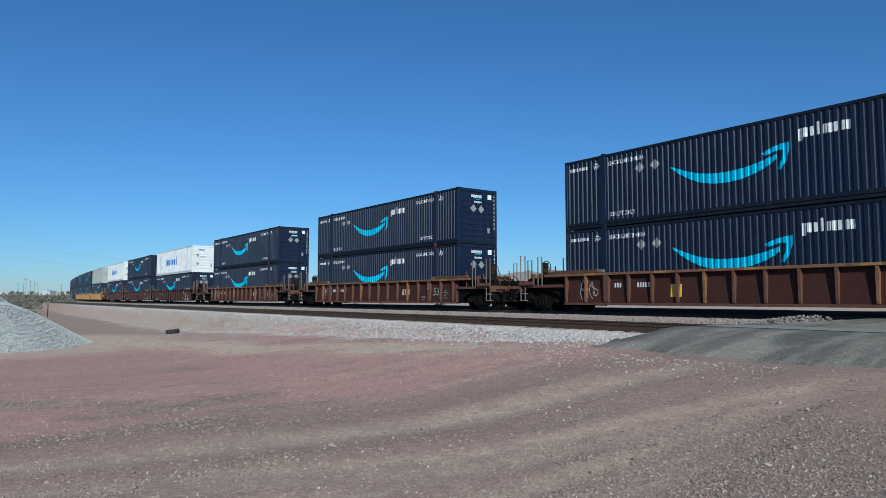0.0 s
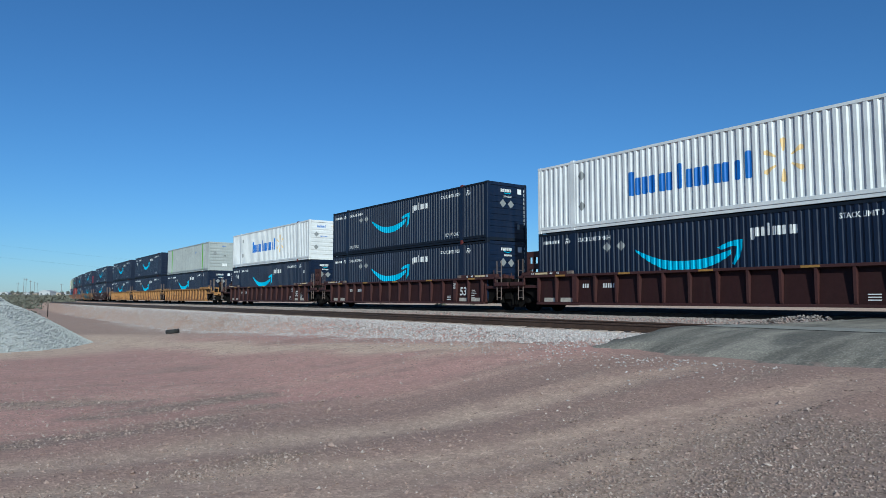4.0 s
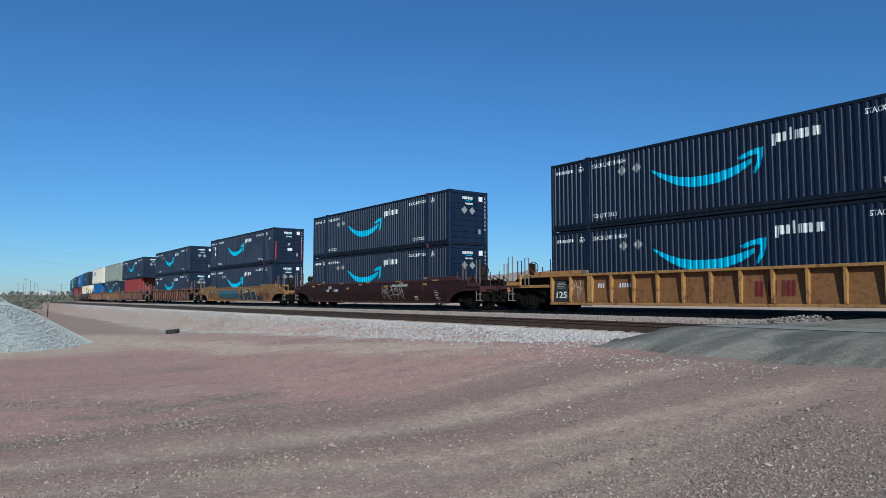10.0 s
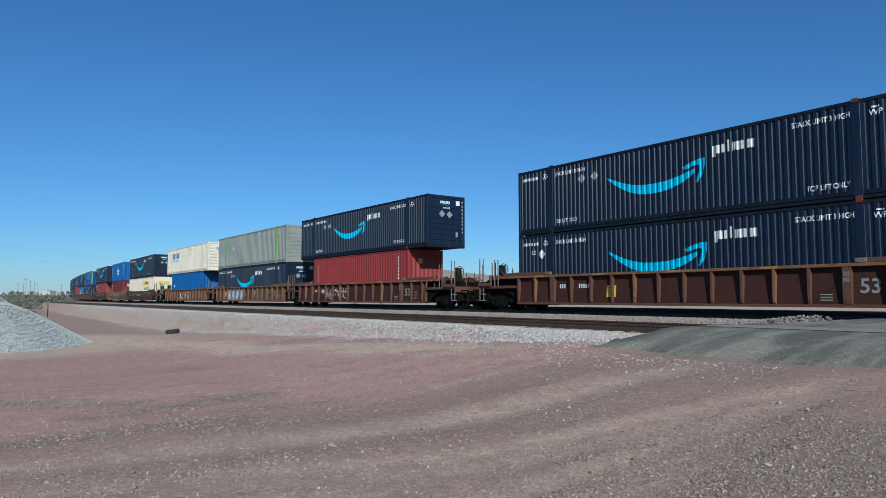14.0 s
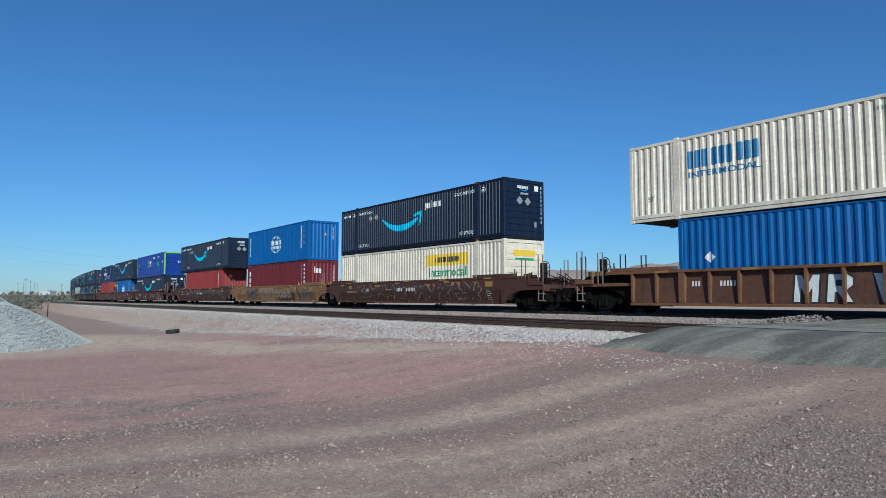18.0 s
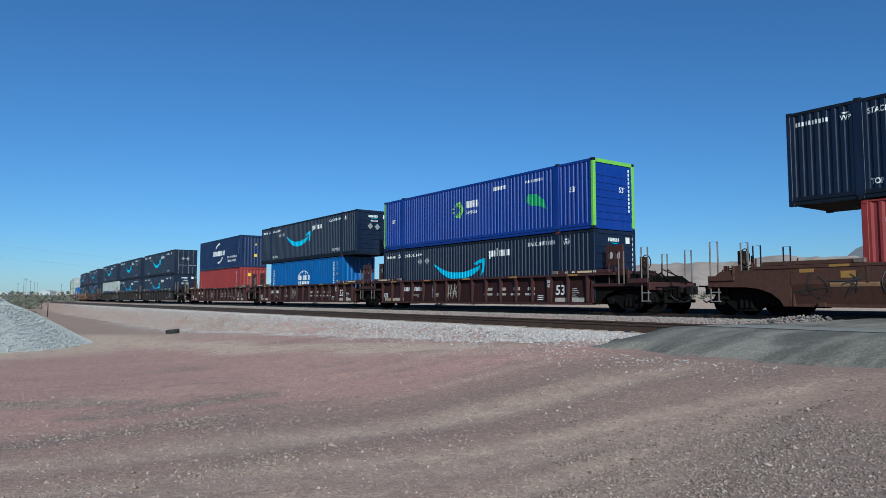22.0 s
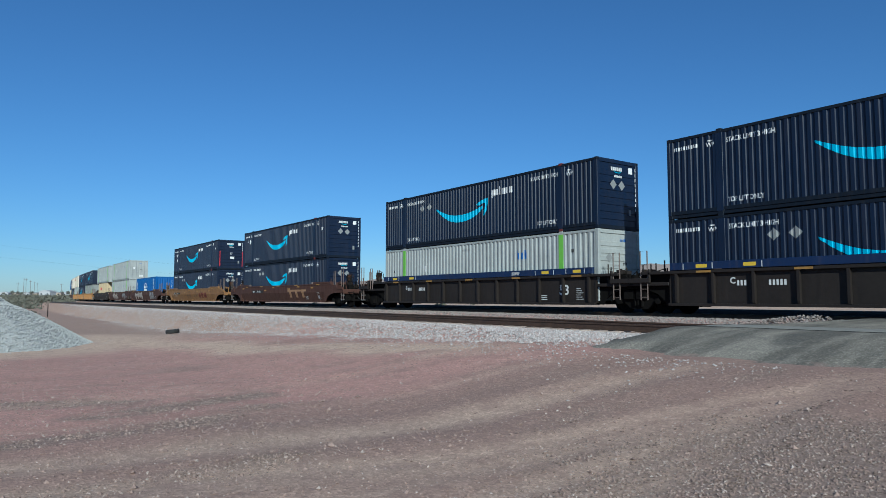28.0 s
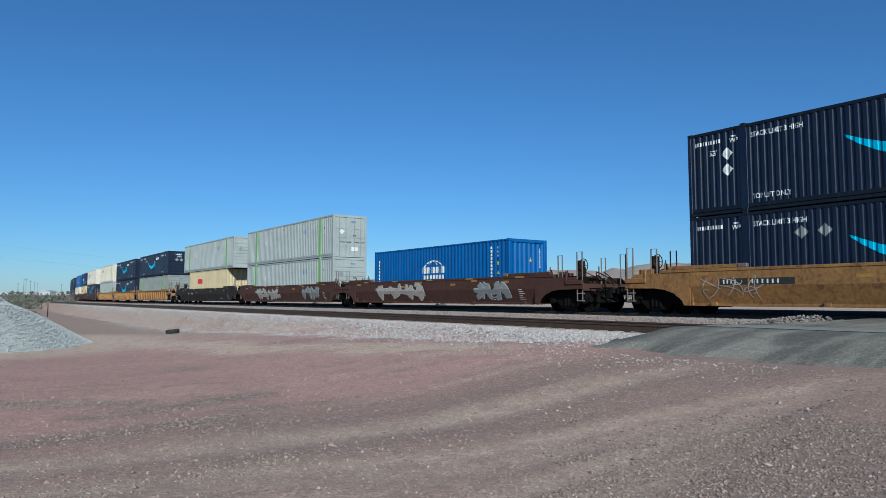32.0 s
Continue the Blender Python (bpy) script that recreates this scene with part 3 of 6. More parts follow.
    PROTO["cma"] = container(12.192, "iso", "marine", "marine", "dark blue forty foot container with white lettering", far_group, [
        ("wordmark", "side", polys(blocks(-1.72, 1.28, 0.47, [2, 3, 2, 2, 2, 3], 0.12, 3.34)), "mark"),
        ("emblem", "side", polys([s for s in arc(0.15, 1.62, 1.35, 0.90, math.radians(84), math.radians(155), 0.17) + arc(-0.25, 1.42, 1.42, 0.88, math.radians(262), math.radians(338), 0.17)]), "mark"),
        ("slogan", "side", lettering("eco container", 2.42, 0.96, 0.25, 2.58), "mark"), ("slogan", "side", lettering("bamboo flooring", 2.58, 0.60, 0.24, 2.26), "mark"),
        ("code_marking", "side", polys([rect(5.55, 2.4 - 0.17 * i, 0.09, 0.12) for i in range(9)]), "mark"),
        ("placard", "end", polys([rect(0.05, 0.95, 0.28, 0.28), [(0.1, 2.0), (0.3, 2.0), (0.2, 2.2)]]), "yellowmark"), ("code_marking", "end", polys([rect(0.85, 2.4 - 0.12 * i, 0.06, 0.09) for i in range(9)]), "mark")])
    PROTO["tan40"] = container(12.192, "iso", "tan", "tan", "pale tan forty foot container", far_group, [("placard", "side", polys([rect(-3.2, 1.6, 1.6, 0.5)]), "redmark")])


make_protos()


# ---- well cars ----
# Local space: x along the car, +x its leading end, z = 0 the rail top. A well holds a stack of containers.
WELL_Z0, WELL_Z1, WELL_Y = 0.32, 1.46, 1.50


def lean_in(z):
    """How far the panels of a ribbed side lie behind its ribs at a height: deep under the chord, shallow at the foot."""
    return 0.075 + 0.105 * max(0.0, min(1.0, (z - WELL_Z0) / (WELL_Z1 - WELL_Z0)))



LOAD_Z = 0.458


def wheelset():
    """An axle with two flanged wheels."""
    bm = bmesh.new()
    for s in (-1, 1):
        disc(bm, [(s * 0.70, 0.44), (s * 0.70, 0.485), (s * 0.735, 0.465), (s * 0.74, 0.457), (s * 0.83, 0.452), (s * 0.83, 0.39), (s * 0.79, 0.37), (s * 0.78, 0.16), (s * 0.85, 0.12)][::s], 22)
        for k in range(5):
            a = 2 * math.pi * k / 5
            box(bm, -0.03, 0.03, *sorted((s * 0.775, s * 0.80)), 0.19, 0.34, Matrix.Rotation(a, 4, "Y"))
    disc(bm, [(-1.05, 0.085), (1.05, 0.085)], 10)
    return bm


def truck(parent, x):
    """A three-piece bogie with two keyed wheelsets."""
    t = part("bogie", bevelled(boxes((-0.19, 0.19, -1.12, 1.12, 0.42, 0.78)), 0.03), "grime_shade", parent)
    t.matrix_basis = pose(x, 0, 0)
    for s in (-1, 1):
        bm = bmesh.new()
        y0, y1 = sorted((s * 0.93, s * 1.08))
        outline = [(-1.13, 0.42), (-1.13, 0.60), (-0.80, 0.66), (-0.40, 0.86), (0.40, 0.86), (0.80, 0.66), (1.13, 0.60), (1.13, 0.42), (0.72, 0.44), (0.36, 0.16), (-0.36, 0.16), (-0.72, 0.44)]
        prism(bm, outline, y0, y1)
        part("side_frame", bm, "grime_shade", t)
        if s < 0:
            bm = bmesh.new()
            for k in (-0.17, 0.0, 0.17):
                tube(bm, [(k, s * 1.10, 0.26), (k, s * 1.10, 0.56)], 0.06, 8)
            part("spring_nest", bm, "grime_shade", t)
        for k in (-0.88, 0.88) if s < 0 else ():
            part("bearing_cap", disc(bmesh.new(), sorted([(s * 1.06, 0.13), (s * 1.19, 0.11)]), 12, (k, 0, 0.457)), "grime_shade", t)
    bm = boxes((-1.42, -1.36, -0.95, 0.95, 0.40, 0.52), (1.36, 1.42, -0.95, 0.95, 0.40, 0.52), (-1.4, -0.45, -0.62, -0.55, 0.62, 0.86), (0.45, 1.4, -0.62, -0.55, 0.62, 0.86), (-1.45, 1.45, -0.22, 0.22, 0.58, 0.98))
    for y, z in ((-0.72, 0.93), (0.5, 0.9), (-1.12, 0.98)):
        tube(bm, [(-1.7, y, z), (-0.6, y + 0.04, z - 0.06), (0.5, y, z), (1.7, y + 0.05, z - 0.03)], 0.03)
    part("brake_rigging", bm, "grime_shade", t)
    return t


def end_gear(root, xs, sx, reach, coat):
    """Valves, pipes and boxes on and under a platform, and an added plate that darkens the bogie."""
    rnd = random.Random(int(xs * 100) + len(root.name))
    e = xs + sx * reach
    bm = bmesh.new()
    for k in range(7):
        x, y = xs + sx * rnd.uniform(0.2, reach), rnd.uniform(-1.35, 0.6)
        tube(bm, [(x, y, 1.12), (x + 0.02, y, rnd.uniform(1.3, 1.75)), (x + sx * rnd.uniform(0.2, 0.7), y + 0.1, rnd.uniform(1.2, 1.6)), (x + sx * 0.8, y + 0.1, 1.1)], 0.025)
    for k in range(4):
        x, y = xs + sx * rnd.uniform(0.2, reach - 0.4), rnd.uniform(-1.2, 0.3)
        box(bm, *sorted((x, x + sx * rnd.uniform(0.18, 0.4))), y, y + 0.3, 1.13, rnd.uniform(1.3, 1.62))
    for k in range(5):
        x, y = xs + sx * rnd.uniform(0.3, reach), rnd.uniform(-1.3, 1.0)
        tube(bm, [(x, y, 1.04), (x + 0.1, y, rnd.uniform(0.35, 0.6)), (x + sx * 0.5, y, rnd.uniform(0.4, 0.8)), (x + sx * 0.7, y, 1.0)], 0.028)
    part("brake_gear", bm, "grime_shade", root)
    bm = bmesh.new()
    for k in range(9):
        x, y = xs + sx * rnd.uniform(0.25, reach - 0.35), rnd.uniform(-1.42, -0.5)
        box(bm, *sorted((x, x + sx * rnd.uniform(0.08, 0.42))), y, y + rnd.uniform(0.06, 0.3), 1.0, rnd.uniform(1.2, 1.72))
    for k in range(7):
        x, y = xs + sx * rnd.uniform(0.3, reach - 0.1), rnd.uniform(-1.45, 0.9)
        tube(bm, [(x, y, 1.05), (x, y, rnd.uniform(1.55, 2.05))], 0.026, 5)
    part("valve_box", bm, coat, root)
    part("under_box", bevelled(boxes((*sorted((e - sx * 0.55, e - sx * 0.1)), -1.2, 1.2, 0.52, 0.88)), 0.02), "grime_shade", root)
    # added black plate beyond the far wheels; stands in for shade behind the bogie
    part("skirt_plate", boxes((*sorted((xs + sx * 0.05, e - sx * (0.12 if reach < 2 else 0.75))), 1.20, 1.24, 0.24, 1.02)), "grime_shade", root)
    part("step_plate", bevelled(boxes((*sorted((e - sx * 0.95, e - sx * 0.02)), -WELL_Y - 0.02, -WELL_Y + 0.09, 1.13, 1.30), (*sorted((e - sx * 0.95, e - sx * 0.87)), -WELL_Y, -WELL_Y + 0.09, 1.30, 1.62)), 0.012), coat, root)


AXLES = {-1: [], 1: []}
AXLE_MESH = []


def add_axles(t):
    if not AXLE_MESH:
        first = part("wheelset", wheelset(), "grime_shade", t)
        AXLE_MESH.append(first.data)
        pair = [first, part("wheelset", first.data, None, t)]
    else:
        pair = [part("wheelset", AXLE_MESH[0], None, t), part("wheelset", AXLE_MESH[0], None, t)]
    for s, o in zip((-1, 1), pair):
        o.matrix_basis = pose(s * 0.88, 0, 0.457)
        AXLES[s].append(o)


def graffiti(seed, x0, x1, z0, z1, letters, solid):
    """Overlapping slanted strokes and hooks of spray paint; no letters. Returns fat shapes, their shade and thin lines."""
    rnd = random.Random(seed)
    w = (x1 - x0) / letters
    fat, shade, thin = [], [], []

    def stroke(pts, t, shift=(0.0, 0.0), off=0.0):
        """A ribbon of width t along a smooth curve through three points, off metres to its side."""
        (ax, az), (mx, mz), (ex, ez) = pts
        line = []
        for k in range(9):
            u = k / 8
            line.append(Vector(((1 - u) ** 2 * ax + 2 * u * (1 - u) * mx + u * u * ex + shift[0], (1 - u) ** 2 * az + 2 * u * (1 - u) * mz + u * u * ez + shift[1])))
        edge = []
        for k, p in enumerate(line):
            d = (line[min(k + 1, 8)] - line[max(k - 1, 0)]).normalized()
            n = Vector((-d.y, d.x))
            w = t * (0.75 + 0.35 * math.sin(math.pi * k / 8)) if off == 0 else t
            o = off * (0.75 + 0.35 * math.sin(math.pi * k / 8))
            edge.append((p + n * (o + w / 2), p + n * (o - w / 2)))
        return [[(a.x, a.y), (b.x, b.y), (d.x, d.y), (c.x, c.y)] for (a, b), (c, d) in zip(edge, edge[1:])]

    def clip(shapes):
        return [[(x, max(z0, min(z1, z))) for x, z in s] for s in shapes]

    for i in range(letters):
        cx, cz, h = x0 + (i + 0.5) * w, (z0 + z1) / 2, (z1 - z0) / 2
        for k in range(3):
            t = rnd.uniform(0.26, 0.38) * min(w, 0.9)
            a = (cx + rnd.uniform(-0.5, 0.4) * w, cz + rnd.uniform(0.5, 0.85) * h)
            e = (cx + rnd.uniform(-0.4, 0.5) * w, cz - rnd.uniform(0.5, 0.85) * h)
            if k == 2:
                a, e = (cx - 0.5 * w, cz + rnd.uniform(-0.5, 0.7) * h), (cx + 0.5 * w, cz + rnd.uniform(-0.5, 0.7) * h)
            m = (cx + rnd.uniform(-0.9, 0.9) * w, cz + rnd.uniform(-0.4, 0.4) * h)
            shade += clip(stroke([a, m, e], t + 0.10, (0.03, -0.03)))
            fat += clip(stroke([a, m, e], t))
            thin += clip(stroke([a, m, e], t + 0.045)) if solid else clip(stroke([a, m, e], 0.03))
        if not solid:
            a0 = rnd.uniform(0, 6.28)
            thin += clip(arc(cx + rnd.uniform(-0.3, 0.3) * w, cz + rnd.uniform(-0.4, 0.4) * h, w * rnd.uniform(0.16, 0.34), h * rnd.uniform(0.2, 0.45), a0, a0 + rnd.uniform(2.0, 4.5), 0.03, 9))
    return fat, shade, thin


def flat_side(bm, y, canted=""):
    """Lay a flat shape on a car's side; the smooth sides lean inwards below, the ribbed ones above."""
    if canted == "smooth":
        bmesh.ops.bisect_plane(bm, geom=bm.verts[:] + bm.edges[:] + bm.faces[:], plane_co=(0, 0, 0.98), plane_no=(0, 0, 1), dist=1e-5)
    for v in bm.verts:
        if canted == "smooth":
            v.co.y += y + max(0.0, 0.98 - v.co.z) * 0.3333
        elif canted == "ribbed":
            v.co.y += y - 0.13 + lean_in(v.co.z)
        else:
            v.co.y += y
    for f in bm.faces:
        f.normal_update()
        if f.normal.y > 0:
            f.normal_flip()
    return bm


def grab_iron(root, x, y, z0, z1, w, coat, name="handrail"):
    bm = tube(bmesh.new(), [(x, y, z0), (x, y, z1), (x + w, y, z1), (x + w, y, z0)], 0.026)
    part(name, bm, "railing", root)


def brake_wheel(root, x, y, z):
    bm = bmesh.new()
    ring = [(x + 0.02, y + 0.27 * math.cos(a), z + 0.27 * math.sin(a)) for a in (2 * math.pi * k / 16 for k in range(17))]
    tube(bm, ring, 0.018)
    for k in range(3):
        a = math.pi * k / 3
        tube(bm, [(x, y - 0.27 * math.cos(a), z - 0.27 * math.sin(a)), (x, y + 0.27 * math.cos(a), z + 0.27 * math.sin(a))], 0.012)
    part("brake_wheel", bm, "iron", root)
    part("brake_stand", boxes((x - 0.16, x - 0.02, y - 0.16, y + 0.16, z - 0.75, z + 0.2)), "iron", root)


def well_car(coat, style, front, rear, label, marks=(), paintings=(), posts=False):
    """One well. style: ribbed, smooth or channel sides. front, rear: 'end' (coupler and platform) or 'joint' (bogie shared)."""
    root = tagged(new("well_car"), label, "well car", "wells of the train")
    half = 8.02
    # side panels take a coat darkened for the shade between the ribs
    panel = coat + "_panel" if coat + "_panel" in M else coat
    for sy in (-1, 1):
        y = sy * WELL_Y
        inner = sy * (WELL_Y - 0.10)
        skin = sy * (WELL_Y - (0.13 if style != "smooth" else 0.02))
        lo, hi = WELL_Z0, WELL_Z1
        if style == "channel":
            hi = 1.42
        if style == "ribbed":
            a, c = sy * (WELL_Y - lean_in(lo)), sy * (WELL_Y - lean_in(hi))
            web = prism(bmesh.new(), [(a, lo), (c, hi), (c - sy * 0.012, hi), (a - sy * 0.012, lo)], -half, half, "x")
        else:
            web = boxes((-half, half, *sorted((skin, skin - sy * 0.02)), lo, hi)) if style != "smooth" else prism(bmesh.new(), [(skin, hi), (skin, 0.98), (skin - sy * 0.22, lo), (skin - sy * 0.24, lo), (skin - sy * 0.03, 0.98), (skin - sy * 0.03, hi)], -half, half, "x")
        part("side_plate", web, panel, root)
        top = boxes((-half - 1.15, half + 1.15, *sorted((y, sy * (WELL_Y - 0.20))), hi, hi + 0.10))
        part("top_chord", bevelled(top, 0.012), "brown_edge" if coat == "brown" else coat, root)
        low = boxes((-half, half, *sorted((y if style != "smooth" else y - sy * 0.21, sy * (WELL_Y - 0.30))), lo - 0.02, lo + 0.07))
        part("bottom_chord", bevelled(low, 0.01), coat, root)
        if style == "channel":
            part("guard_rail", bevelled(boxes((-half + 0.1, half - 0.1, *sorted((y + sy * 0.004, y - sy * 0.12)), 1.54, 1.80)), 0.01), "marine", root)
            if sy < 0:
                for x in (-6.9, -5.2, 5.1, 6.9):
                    part("notice_plate", boxes((x, x + 0.42, y - 0.006, y - 0.002, 1.60, 1.72)), "yellowmark", root)
                part("data_marking", flat_side(polys([rect(x, 1.56, 0.03, 0.2) for x in (-7.4, -6.3, -4.6, 4.7, 5.8, 6.5, 7.5)] + [rect(3.2, 1.60 + 0.035 * k, 0.5, 0.018) for k in range(4)]), y - 0.008), "mark", root)
        if style == "ribbed":
            for s in (-1, 1):
                part("raised_sill", bevelled(boxes((*sorted((s * 6.25, s * 8.95)), *sorted((y - sy * 0.01, y - sy * 0.2)), hi + 0.10, hi + 0.24)), 0.012), coat, root)
                if sy < 0 and coat == "redbrown":
                    part("reflector", boxes((*sorted((s * 7.35, s * 8.1)), y - 0.004, y + 0.001, hi + 0.125, hi + 0.205)), "tan", root)
                    for text, u in (("45", 6.75), ("48", 7.13), ("53", 8.25)):
                        part("post_marking", flat_side(lettering(text, s * u - 0.09, hi + 0.125, 0.085, 0.17), y - 0.002), "mark", root)
                    for u in (6.0, 6.95):
                        part("foot_plate", flat_side(polys([rect(s * u - (0.0 if s > 0 else 0.68), lo + 0.10, 0.68, 0.17)]), -(WELL_Y - 0.13) - 0.004, "ribbed"), "spraypale", root)
        if style != "smooth" and sy < 0:
            n = 16 if style == "ribbed" else 12
            for i in range(n):
                x = -7.95 + 1.05 * i + 0.02 if style == "ribbed" else -7.7 + 15.4 * i / (n - 1)
                wide = style == "ribbed" and i in (2, 13)
                deep = 0.19 if style == "ribbed" else 0.13
                hw = 0.115 if wide else 0.040
                bm = prism(bmesh.new(), [(y - sy * deep, lo + 0.07), (y - sy * 0.02, lo + 0.09), (y, lo + 0.2), (y, hi), (y - sy * deep, hi)], x - hw, x + hw, "x")
                part("wide_rib" if wide else "rib", bm, "brown_edge" if coat == "brown" and i % 5 == 1 else coat, root)
        else:
            for x in (-5.9, 5.9):
                part("seam", boxes((x - 0.03, x + 0.03, *sorted((skin, skin + sy * 0.012)), 1.0, hi)), coat, root)
        # raised guide pieces on the chord
        for x in (-6.1, 6.1):
            part("corner_guide", bevelled(boxes((x - 0.16, x + 0.16, *sorted((y, y - sy * 0.14)), hi + 0.10, hi + 0.24)), 0.02), coat if sy > 0 else "railing", root)
        for x in (-6.9, -3.6, -0.2, 3.2, 6.8):
            if sy < 0:
                part("reflector", boxes((x, x + 0.55, y - 0.004, y, hi + 0.015, hi + 0.085)), "amber", root)
    for i in range(5):
        x = -7.2 + i * 3.6
        part("cross_tie", boxes((x - 0.09, x + 0.09, -WELL_Y + 0.12, WELL_Y - 0.12, WELL_Z0, 0.44)), coat, root)
    for sx, kind in ((1, front), (-1, rear)):
        # bulkhead, arch plates over the bogie and the platform
        xs = sx * half
        part("bulkhead", boxes((*sorted((xs, xs - sx * 0.05)), -WELL_Y + 0.1, WELL_Y - 0.1, WELL_Z0, 1.25)), coat, root)
        reach = 1.72 if kind == "joint" else 2.75
        inset = 0.03 if style == "smooth" else 0.26
        for sy in (-1, 1):
            out = [(xs, WELL_Z0), (xs, WELL_Z1), (xs + sx * 1.15, WELL_Z1), (xs + sx * (reach - 0.45), 1.44), (xs + sx * (reach - 0.15), 1.22), (xs + sx * reach, 1.20), (xs + sx * reach, 0.94), (xs + sx * 1.45, 0.92), (xs + sx * 1.0, 0.86), (xs + sx * 0.62, 0.72), (xs + sx * 0.34, 0.50), (xs + sx * 0.24, 0.32)]
            bm = prism(bmesh.new(), out, *sorted((sy * (WELL_Y - inset), sy * (WELL_Y - inset - 0.04))))
            # ribbed cars: the shade of the recessed end is put into a black coat
            part("end_plate", bm, panel if style == "smooth" else "grime_shade", root)
        part("platform", bevelled(boxes((*sorted((xs + sx * 0.05, xs + sx * reach)), -WELL_Y + 0.1, WELL_Y - 0.1, 1.02, 1.14)), 0.01), coat, root)
        part("centre_sill", boxes((*sorted((xs, xs + sx * (reach + 0.1))), -0.30, 0.30, 0.64, 1.02)), "grime_shade", root)
        end_gear(root, xs, sx, reach, coat)
        if kind == "end":
            part("coupler", bevelled(boxes((*sorted((xs + sx * 2.7, xs + sx * 3.65)), -0.12, 0.12, 0.74, 0.98), (*sorted((xs + sx * 3.4, xs + sx * 3.67)), -0.2, 0.2, 0.70, 1.02)), 0.03), "iron", root)
            part("end_beam", bevelled(boxes((*sorted((xs + sx * 2.65, xs + sx * 2.77)), -1.45, 1.45, 0.86, 1.16)), 0.02), coat, root)
            for y in (-1.42, 1.30):
                grab_iron(root, xs + sx * 2.4, y, 0.45, 2.45, sx * 0.28, coat)
                grab_iron(root, xs + sx * 1.35, y, 1.1, 2.35, sx * 0.02 + sx * 0.22, coat)
                for z in (0.45, 0.75):
                    part("step", boxes((*sorted((xs + sx * 2.38, xs + sx * 2.7)), y - 0.02, y + 0.12, z, z + 0.03)), "steel", root)
            brake_wheel(root, xs + sx * 1.95, -0.55, 1.95)
            part("air_tank", disc(bmesh.new(), [(-0.4, 0.12), (-0.36, 0.17), (0.36, 0.17), (0.4, 0.12)], 14, (xs + sx * 0.75, 0.3, 1.36)), "iron", root)
            part("air_hose", tube(bmesh.new(), [(xs + sx * 2.8, -0.5, 0.86), (xs + sx * 3.1, -0.5, 0.55), (xs + sx * 3.5, -0.42, 0.42), (xs + sx * 3.65, -0.35, 0.5)], 0.025), "rubber", root)
            truck_x = xs + sx * 1.62
            add_axles(truck(root, truck_x))
        else:
            for y in (-1.44,):
                x = xs + sx * 0.9
                bm = tube(bmesh.new(), [(x, y, 0.5), (x, y, 2.3), (x + sx * 0.3, y, 2.3), (x + sx * 0.3, y, 0.5)], 0.022)
                for z in (0.6, 0.9, 1.2, 1.5, 1.8):
                    tube(bm, [(x, y, z), (x + sx * 0.3, y, z)], 0.014)
                part("ladder", bm, "railing", root)
            if sx > 0:
                add_axles(truck(root, sx * 9.82))
            part("side_bearing", bevelled(boxes((*sorted((xs + sx * 0.7, xs + sx * 1.3)), -1.0, 1.0, 1.14, 1.30)), 0.03), coat, root)
        if posts:
            # an upright plate pierced by four openings
            rows = [(*sorted((xs + sx * u, xs + sx * v)), -0.95, -0.83, 1.14, 2.66) for u, v in ((0.35, 0.46), (0.70, 0.80), (1.04, 1.15))]
            rows += [(*sorted((xs + sx * u, xs + sx * v)), -0.945, -0.835, za, zb) for u, v in ((0.46, 0.70), (0.80, 1.04)) for za, zb in ((1.14, 1.62), (1.86, 2.12), (2.40, 2.655))]
            part("stanchion", boxes(*rows), coat, root)
    if style == "smooth":
        for x, z in ((-7.75, 1.33), (-2.75, 1.14), (-1.1, 1.36), (1.9, 1.20), (3.6, 1.36), (5.9, 1.26)):
            part("reflector", boxes((x, x + 0.42, -WELL_Y + 0.012, -WELL_Y + 0.021, z, z + 0.11)), "amber", root)
        for s in (-1, 1):
            part("end_cover", bevelled(boxes((*sorted((s * 6.2, s * 8.9)), -WELL_Y + 0.03, -WELL_Y + 0.25, 1.56, 1.69)), 0.015), coat, root)
    ys = -(WELL_Y - (0.13 if style != "smooth" else 0.02)) - 0.004
    for name, bm, mat in marks:
        on_post = name == "post_marking"
        if on_post and style != "ribbed":
            bm.free()
            continue
        part(name, flat_side(bm, -WELL_Y - 0.004 if on_post else ys, "" if on_post else style), mat, root)
    for i, (seed, x0, x1, letters, fat_m, thin_m) in enumerate(paintings):
        fat, shade, thin = graffiti(seed, x0, x1, 0.40, 1.43, letters, bool(fat_m))
        canted = style
        part("spray_outline", flat_side(polys(thin, 0.00006), ys - 0.010, canted), thin_m, root)
        if fat_m:
            part("spray_shade", flat_side(polys(shade, 0.00006), ys - 0.002, canted), "sprayumber" if fat_m.startswith("spray") and fat_m != "sprayblue" else "sprayshade", root)
            part("spray_painting", flat_side(polys(fat, 0.00006), ys - 0.020, canted), fat_m, root)
    return root


def number_marks(pale="mark", big="53", side=6.0):
    m = [("size_marking", lettering(big, side, 0.72, 0.40), pale),
         ("data_marking", polys([rect(side + 0.95, 0.52 + 0.085 * i, 0.38 - 0.07 * (i % 3), 0.02) for i in range(6)]), pale),
         ("data_marking", polys([rect(4.95, 0.5 + 0.08 * i, 0.35, 0.03) for i in range(3)]), pale),
         ("number_marking", polys(code_bars(-5.5, 0.98, 0.17, 3, 0.7) + code_bars(-4.45, 0.98, 0.17, 5, 0.7)), "mark"),
         ("post_marking", lettering("20", 5.625, 1.20, 0.13, 0.18), pale), ("post_marking", lettering("40", 5.625, 1.03, 0.13, 0.18), pale)]
    return m


